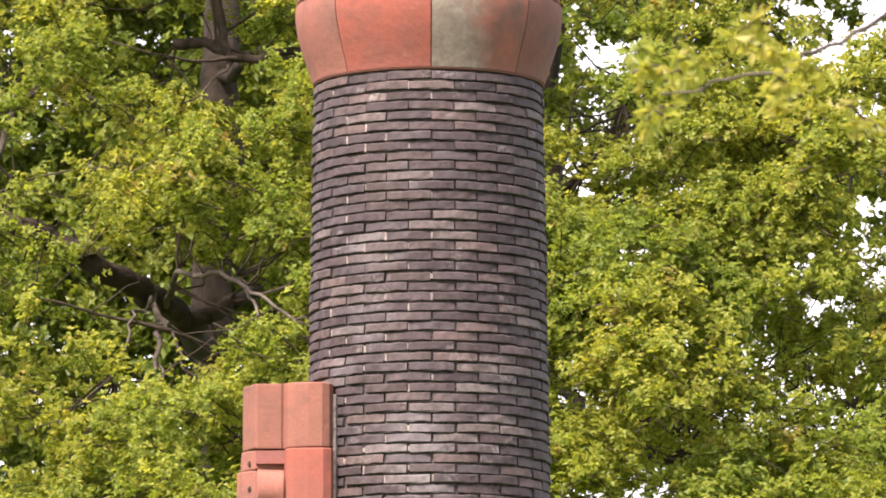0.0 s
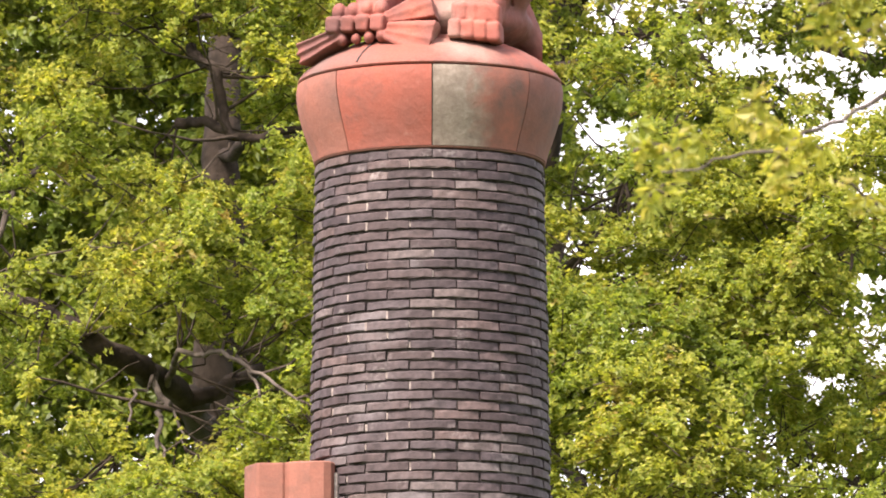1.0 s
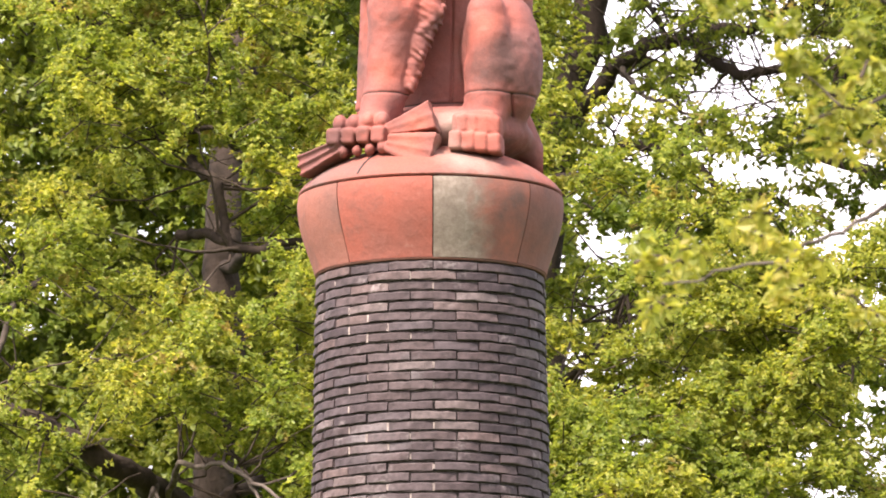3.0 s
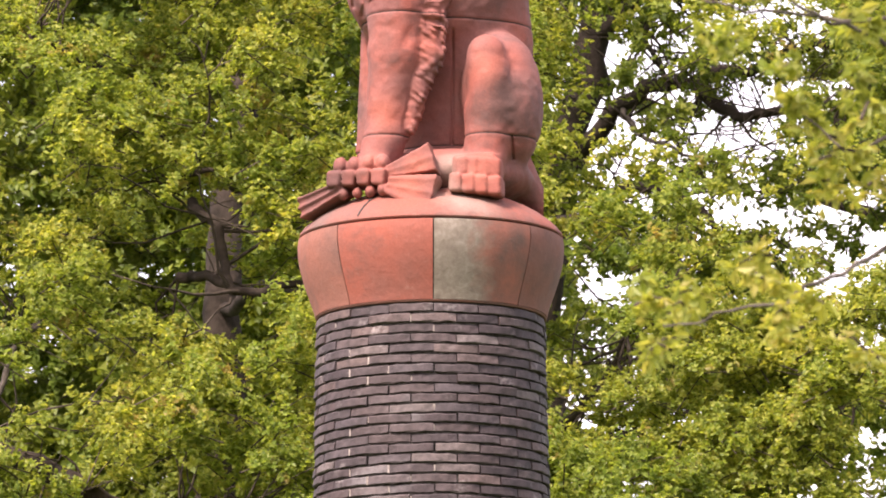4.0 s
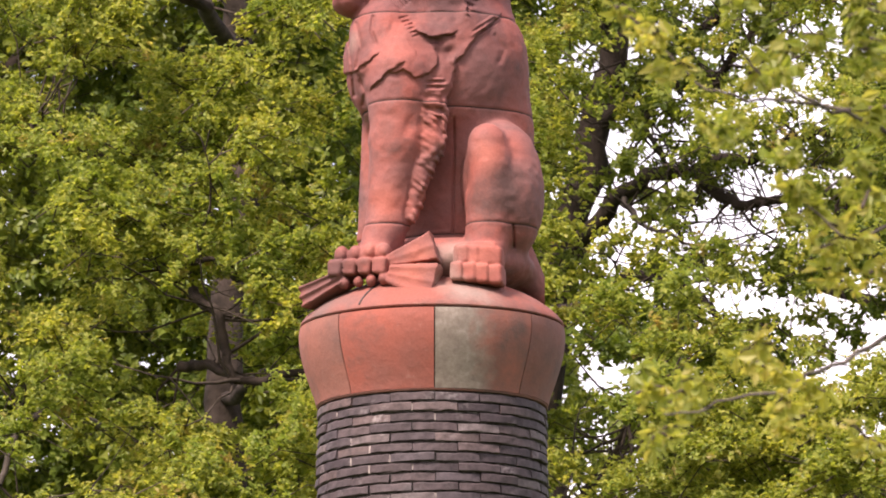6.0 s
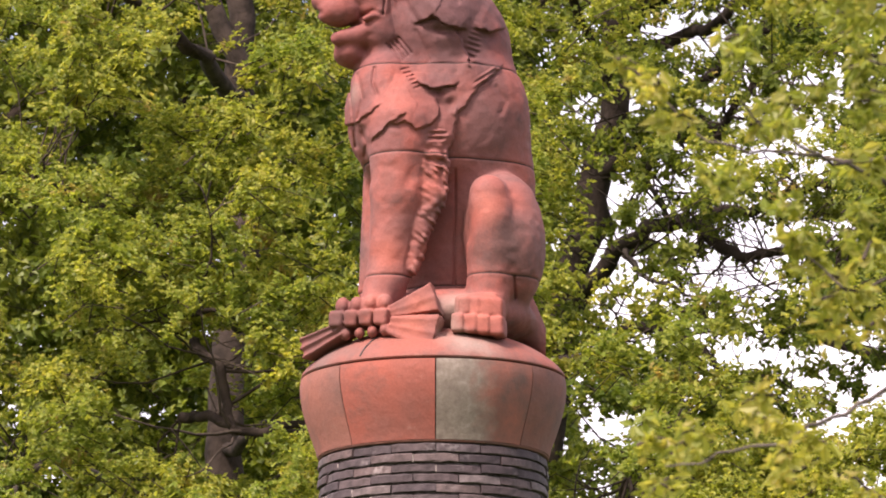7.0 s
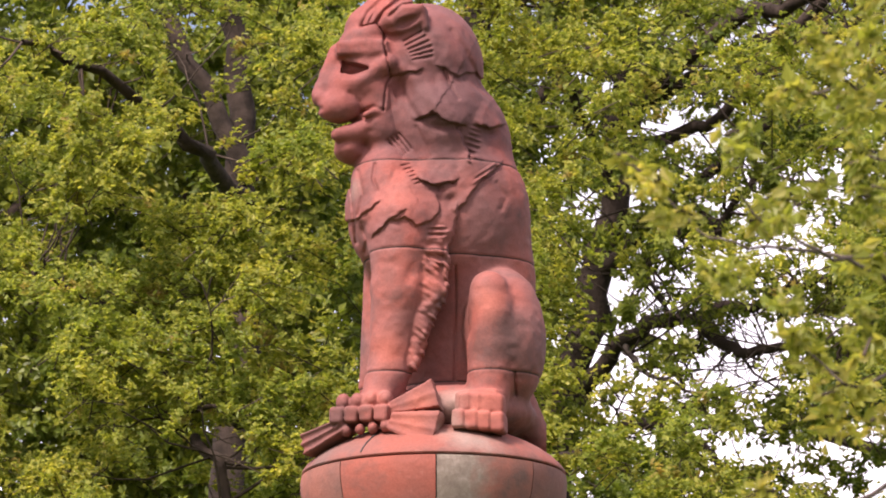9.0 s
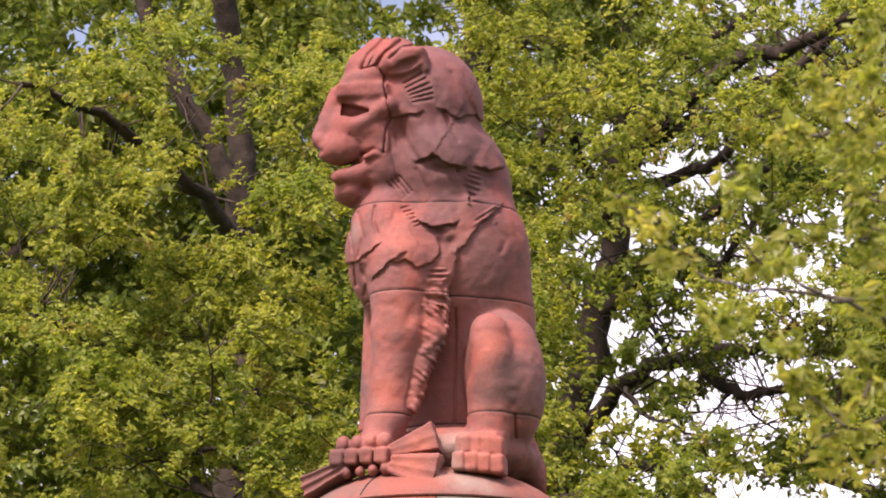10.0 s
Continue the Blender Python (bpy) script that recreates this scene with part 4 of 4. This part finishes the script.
left_foot = Vector((-1.5, 13.0, 0))
left_limbs = [
    ([left_foot, left_foot + Vector((0.1, 0, 3.2)), *line((385, 1500, 13), (395, 1050, 13), (415, 800, 13.4), (440, 450, 13.8), (425, 150, 13.8), (390, -100, 13.6), (360, -500, 13.4))], 0.15, 0.07),
    (line((400, 1540, 12.5), (345, 1490, 10.5), (330, 1478, 9.6), (260, 1420, 8.8), (170, 1375, 8.4), (90, 1330, 8.4), (-60, 1250, 8.6), (-300, 1100, 9)), 0.095, 0.06),
    (line((300, 1452, 9.2), (318, 1415, 8.8), (345, 1395, 8.2), (400, 1390, 7.8), (470, 1430, 7.6), (540, 1492, 7.4)), 0.026, 0.009),
    (line((280, 1430, 8.9), (284, 1500, 8.4), (276, 1570, 8.0), (262, 1606, 7.8)), 0.024, 0.008),
    (line((276, 1434, 8.6), (242, 1460, 8.2), (230, 1530, 8.0), (218, 1565, 8.0)), 0.012, 0.006),
    (line((284, 1480, 8.5), (318, 1510, 8.2), (334, 1565, 8.0)), 0.011, 0.006),
    (line((282, 1540, 8.2), (296, 1580, 8.0), (300, 1600, 8.0)), 0.010, 0.005),
    (line((425, 1398, 7.9), (462, 1450, 7.6), (470, 1520, 7.5), (482, 1575, 7.4)), 0.012, 0.006),
    (line((470, 1480, 7.6), (500, 1530, 7.5), (512, 1580, 7.4)), 0.009, 0.005),
    (line((330, 1480, 9.6), (380, 1470, 9.6), (420, 1440, 9.8), (470, 1420, 10.2)), 0.06, 0.04),
    (line((290, 812, 9.4), (322, 803, 9.3), (384, 795, 9.2)), 0.037, 0.015),
    (line((345, 850, 9.3), (357, 867, 9.2), (393, 891, 9.0), (404, 962, 9.0), (416, 1009, 9.0)), 0.037, 0.030),
    (line((320, 985, 9.4), (370, 980, 9.2), (416, 1009, 9.0), (475, 1009, 9.0), (560, 992, 9.2)), 0.037, 0.025),
    (line((425, 820, 13), (350, 700, 11), (250, 640, 10), (60, 560, 9.6)), 0.07, 0.02),
    (line((440, 400, 13.6), (310, 130, 13.6), (235, -80, 13.6)), 0.08, 0.05),
    (line((440, 430, 13.4), (330, 330, 11), (180, 200, 10.5), (40, 150, 10)), 0.07, 0.02),
    (line((395, 1040, 13), (500, 1000, 11.5), (600, 1010, 11)), 0.05, 0.02),
    (line((200, 1100, 12), (100, 1060, 10.5), (40, 1075, 9.8), (0, 1195, 9.6)), 0.03, 0.02),
]
left_crown = scatter(1350, -120, 800, 20, 1860, 9.4, 12, 11, keep_left, 2.2)
left_crown += scatter(36, 270, 480, 1610, 1860, 8.6, 10, 73, lambda u, v, y: 1.0)
left_crown += scatter(26, 360, 500, 540, 820, 8.8, 10, 74, lambda u, v, y: 1.0)
left_crown += dome(110, -3.2, 13, 15.5, 4.5, 3.0, 3.0, 3) + dome(80, -6.8, 13, 10, 2.8, 3.0, 4.5, 4)
tree("spreading park tree in fresh yellow-green spring leaf with dark limbs", left_limbs, left_crown, LEAF, 21, twigs=0.12, bare=22)

right_foot = Vector((0.53, 12.0, 0))
right_limbs = [
    ([right_foot, right_foot + Vector((0, 0, 3.5)), *line((920, 1500, 12), (900, 1250, 12), (880, 800, 12))], 0.16, 0.06),
    (line((905, 1350, 12), (1000, 1250, 11.4), (1100, 1130, 11), (1180, 1000, 10.6)), 0.05, 0.015),
    (line((920, 1540, 12), (1040, 1640, 11), (1150, 1650, 10.5), (1300, 1700, 10.5)), 0.06, 0.02),
    (line((915, 1450, 12), (1150, 1420, 11.5), (1350, 1340, 11.5), (1540, 1180, 11)), 0.05, 0.015),
    (line((925, 1600, 12), (1200, 1720, 11), (1420, 1700, 11), (1600, 1640, 10.6)), 0.06, 0.03),
]
right_crown = scatter(1300, 840, 1720, -40, 1860, 9.6, 12, 12, keep_right, 2.2)
right_crown += scatter(40, 1100, 1360, 1540, 1700, 9.5, 11.5, 71, lambda u, v, y: 1.0) + scatter(20, 1260, 1420, 1400, 1520, 9.5, 11.5, 72, lambda u, v, y: 1.0)
right_crown += scatter(34, 1370, 1640, 1340, 1640, 9.6, 11.5, 77, lambda u, v, y: 1.0) + scatter(20, 1060, 1240, 1180, 1290, 9.8, 11.5, 78, lambda u, v, y: 0.3)
right_crown += dome(120, 6.0, 13, 8.5, 2.6, 2.5, 2.5, 6)
tree("park tree in bright yellow-green spring leaf, sky showing between boughs", right_limbs, right_crown, LEAF, 31, bare=60)


def keep_tall(u, v, y):
    f = mass(u, v, y, 14) * (0.62 if v > 950 else 1.0)
    return f * holes(u, v, (1068, 520, 80, 160, 0.9), (1090, 670, 120, 80, 0.85), (1210, 645, 200, 40, 0.7), (1230, 690, 260, 170, 0.25), (1450, 860, 180, 130, 0.35), (1015, 560, 50, 100, 0.85), (1480, 930, 120, 90, 0.8), (1330, 420, 150, 110, 0.5), (1330, 70, 320, 130, 0.8), (1130, 1235, 140, 65, 0.97), (1450, 1640, 230, 110, 0.85), (1080, 1640, 110, 60, 0.5), (1320, 1180, 80, 40, 0.9), (1500, 1100, 70, 60, 0.9), (1430, 1435, 60, 40, 0.95), (1530, 1370, 60, 50, 0.95), (1060, 1110, 40, 40, 0.95), (1090, 1370, 70, 40, 0.9))


tall_foot = Vector((0.75, 19.0, 0))
tall_limbs = [
    ([tall_foot, tall_foot + Vector((0, 0, 4)), *line((960, 1500, 19), (985, 760, 19), (1045, 600, 19), (1078, 480, 19), (1090, 350, 19), (1095, 50, 19), (1120, -400, 19))], 0.18, 0.08),
    (line((1000, 800, 19), (1060, 735, 18.6), (1110, 675, 18.4), (1160, 645, 18), (1240, 637, 18), (1330, 622, 18), (1420, 585, 17.5), (1600, 560, 17)), 0.085, 0.03),
    (line((985, 900, 19), (1110, 825, 18), (1200, 840, 17.6), (1260, 880, 17.4), (1330, 960, 17)), 0.06, 0.02),
    (line((1240, 640, 18), (1310, 700, 17.6), (1400, 688, 17.4), (1500, 720, 17)), 0.06, 0.02),
    (line((1060, 560, 19), (1200, 420, 18), (1350, 300, 17.5), (1560, 200, 17)), 0.07, 0.02),
    (line((1085, 300, 19), (1200, 190, 18), (1330, 90, 17.5), (1450, 60, 17), (1620, -40, 17)), 0.09, 0.04),
    (line((1090, 330, 19), (1250, 300, 18), (1400, 150, 17.5), (1560, 90, 17)), 0.06, 0.03),
    (line((970, 1400, 19), (1150, 1640, 18), (1350, 1690, 17), (1600, 1600, 16)), 0.07, 0.03),
    (line((1080, 400, 19), (1000, 200, 18), (900, 60, 17)), 0.05, 0.02),
    (line((980, 1300, 19), (1180, 1240, 17.5), (1400, 1150, 16.5)), 0.05, 0.015),
    (line((1300, 180, 18), (1420, 120, 17.6), (1580, -20, 17.4)), 0.07, 0.05),
    (line((1120, 300, 18.6), (1230, 210, 18), (1380, 190, 17.6), (1500, 130, 17)), 0.06, 0.03),
    (line((1095, 470, 18.8), (1250, 500, 18), (1340, 380, 17.6), (1420, 340, 17.4)), 0.05, 0.02),
    (line((1000, 60, 19), (1010, -60, 19)), 0.08, 0.07),
    (line((1110, 680, 18.4), (1150, 740, 18), (1260, 770, 17.6)), 0.03, 0.01),
    (line((1200, 640, 18), (1140, 560, 17.6), (1180, 480, 17.4)), 0.025, 0.008),
]
tall_crown = scatter(1250, 820, 1760, -80, 1860, 16, 20, 44, keep_tall)
tall_crown += scatter(30, 1330, 1660, 700, 960, 16.5, 19, 75, lambda u, v, y: 0.3 + 0.7 * lump(u, v, 60, 3)) + scatter(6, 1150, 1380, 600, 780, 16.5, 19, 76, lambda u, v, y: 1.0)
tall_crown += dome(160, 2.5, 19, 18, 4.5, 3.0, 3.5, 5)
tree("tall mid-green park tree with thick dark boughs", tall_limbs, tall_crown, LEAF_SHADED, 33, leaf_kw=dict(length=0.62, shoots=8, rows=3, per=6, reach=0.16, size=0.060, rise=0.5), bare=170)


def back_tree(x, y, seed, n, keep, u0, u1):
    rnd = random.Random(seed)
    foot = Vector((x, y, 0))
    limbs = [(wander(foot, foot + Vector((rnd.uniform(-1, 1), 0, 18)), 12, 0.05, rnd), 0.3, 0.08)]
    for i in range(8):
        z = rnd.uniform(5, 15)
        limbs.append((wander(foot + Vector((0, 0, z)), foot + Vector((rnd.uniform(-4, 4), rnd.uniform(-2, 2), z + rnd.uniform(0.5, 3))), 8, 0.06, rnd), 0.11, 0.03))
    crown = scatter(n, u0, u1, -80, 1860, y - 3, y + 3, seed, keep)
    crown += dome(160, x, y, 19, 4.5, 3.5, 4, seed + 1)
    tree("park tree further back, its leaves coloured darker for shade", limbs, crown, LEAF_SHADED, seed, leaf_kw=dict(length=0.85, shoots=7, rows=3, per=5, reach=0.26, size=0.095, rise=0.4))


back_tree(-4.0, 24, 41, 2100, lambda u, v, y: holes(u, v, (270, 70, 140, 90, 0.93), (520, 260, 50, 160, 0.5), (30, 40, 60, 60, 0.4)), -200, 640)
back_tree(0.0, 27, 42, 520, lambda u, v, y: 0.9 * holes(u, v, (1050, 560, 80, 150, 0.9), (900, 60, 100, 80, 0.8), (950, 300, 80, 200, 0.6)), 420, 1010)
back_tree(5.5, 28, 43, 210, lambda u, v, y: (0.6 if v > 950 else 1.0) * lump(u, v, 150, 9) ** 2 * holes(u, v, (1280, 680, 330, 260, 0.97), (1480, 880, 220, 160, 0.95), (1120, 1230, 160, 90, 0.97), (1430, 1630, 260, 120, 0.93), (1080, 1640, 120, 70, 0.6), (1320, 1180, 90, 60, 0.95), (1480, 1400, 140, 90, 0.9), (1090, 1370, 90, 60, 0.9)), 960, 1760)

# branch of a nearer tree
near_foot = Vector((2.1, -16.0, 0))
near_limbs = [
    ([near_foot, near_foot + Vector((0.05, 0, 2.5)), near_foot + Vector((-0.05, 0, 4.2)), near_foot + Vector((0, 0, 5.6))], 0.09, 0.03),
    ([near_foot + Vector((-0.02, 0, 2.9)), *line((1700, 880, -16), (1569, 934, -16.1), (1476, 983, -16.2), (1377, 1033, -16.3), (1253, 1062, -16.3), (1178, 1070, -16.3))], 0.008, 0.002),
    ([near_foot + Vector((0, 0, 3.1)), *line((1700, 740, -16), (1590, 720, -16), (1500, 760, -16.1), (1430, 700, -16.1))], 0.007, 0.002),
    ([near_foot + Vector((0, 0, 3.3)), *line((1700, 590, -16), (1569, 570, -16), (1476, 537, -16.1), (1352, 471, -16.2), (1311, 421, -16.2))], 0.008, 0.002),
    ([near_foot + Vector((0, 0, 3.35)), *line((1690, 530, -15.9), (1443, 520, -15.9), (1302, 504, -16), (1203, 455, -16), (1140, 380, -16))], 0.006, 0.0015),
    ([near_foot + Vector((0, 0, 3.8)), *line((1700, 270, -16), (1569, 256, -16), (1451, 240, -16.2), (1390, 230, -16.2))], 0.008, 0.002),
]
# hanging leaf clusters along its branches
near_rnd = random.Random(17)
near_crown = []
for u, v in ((1162, 996), (1228, 1012), (1195, 1037), (1158, 1083), (1327, 955), (1343, 971), (1377, 1070), (1434, 1045), (1550, 1103), (1115, 350), (1150, 395), (1187, 446), (1261, 562),
             (1302, 570), (1401, 223), (1451, 182), (1476, 273), (1509, 248), (1377, 421), (1368, 463), (1434, 388), (1327, 322), (1410, 612), (1459, 711), (1492, 769), (1468, 826), (1401, 661), (1520, 60)):
    for i in range(2):
        near_crown.append(spot(u + near_rnd.gauss(0, 14), v + near_rnd.gauss(0, 14), near_rnd.uniform(-16.5, -15.7)))
for i in range(46):
    v = near_rnd.uniform(-40, 860)
    near_crown.append(spot(near_rnd.uniform(1465 - 30 * math.sin(v / 90), 1680), v, near_rnd.uniform(-16.6, -15.6)))
tree("slender young tree with pale yellow-green spring leaves", near_limbs, near_crown, LEAF_NEAR, 51, twigs=0.0, leaf_kw=dict(length=0.07, shoots=4, rows=2, per=4, reach=0.025, size=0.036, rise=-0.9, wide=0.24))


# ---- bricks of the column: the ones facing the lawn path singly, the rest together ----
rest_v, rest_f = [], []
COARSE = [brick_shape(k, cols=2) for k in range(8)]
flat = []
for me in COARSE:
    bm = bmesh.new()
    bm.from_mesh(me)
    bmesh.ops.triangulate(bm, faces=bm.faces)
    bm.verts.index_update()
    flat.append((np.array([v.co for v in bm.verts]), np.array([[v.index for v in f.verts] for f in bm.faces])))
    bm.free()
base = 0
joint = random.Random(12)
point_v, point_f = [], []
for c, a, m, k in brick_places():
    if c < 43 and -0.95 < a < 0.35 and joint.random() < 0.15 + 0.4 * min(1, c / 20):
        # a smear of pale pointing in the upright joint
        h, w, o = joint.uniform(0.010, 0.019), joint.uniform(0.003, 0.006), joint.uniform(0.004, 0.009)
        q = [m @ Vector((-0.1065 + sx * w, 0.008 + o if sy else 0.05, sz * h + joint.uniform(-0.003, 0.003))) for sz in (-1, 1) for sx, sy in ((-1, 1), (1, 1), (1, 0), (-1, 0))]
        i = len(point_v)
        point_v += q
        point_f += [(i, i + 1, i + 5, i + 4), (i + 1, i + 2, i + 6, i + 5), (i + 3, i, i + 4, i + 7), (i + 4, i + 5, i + 6, i + 7), (i, i + 3, i + 2, i + 1)]
    if c < 43 and abs(a) < radians(79):
        b = new("brick", BRICKS[k])
        b.parent = column
        b.matrix_basis = m
        continue
    v, f = flat[k]
    mm = np.array(m)
    rest_v.append(v @ mm[:3, :3].T + mm[:3, 3])
    rest_f.append(f + base)
    base += len(v)
tagged(mesh_object("brickwork", np.concatenate(rest_v), np.concatenate(rest_f), BRICK, column, smooth=False), kind="stuff")
tagged(mesh_object("pointing", point_v, point_f, PALE_MORTAR, column, smooth=False), "pale lime pointing in the upright joints", kind="stuff")
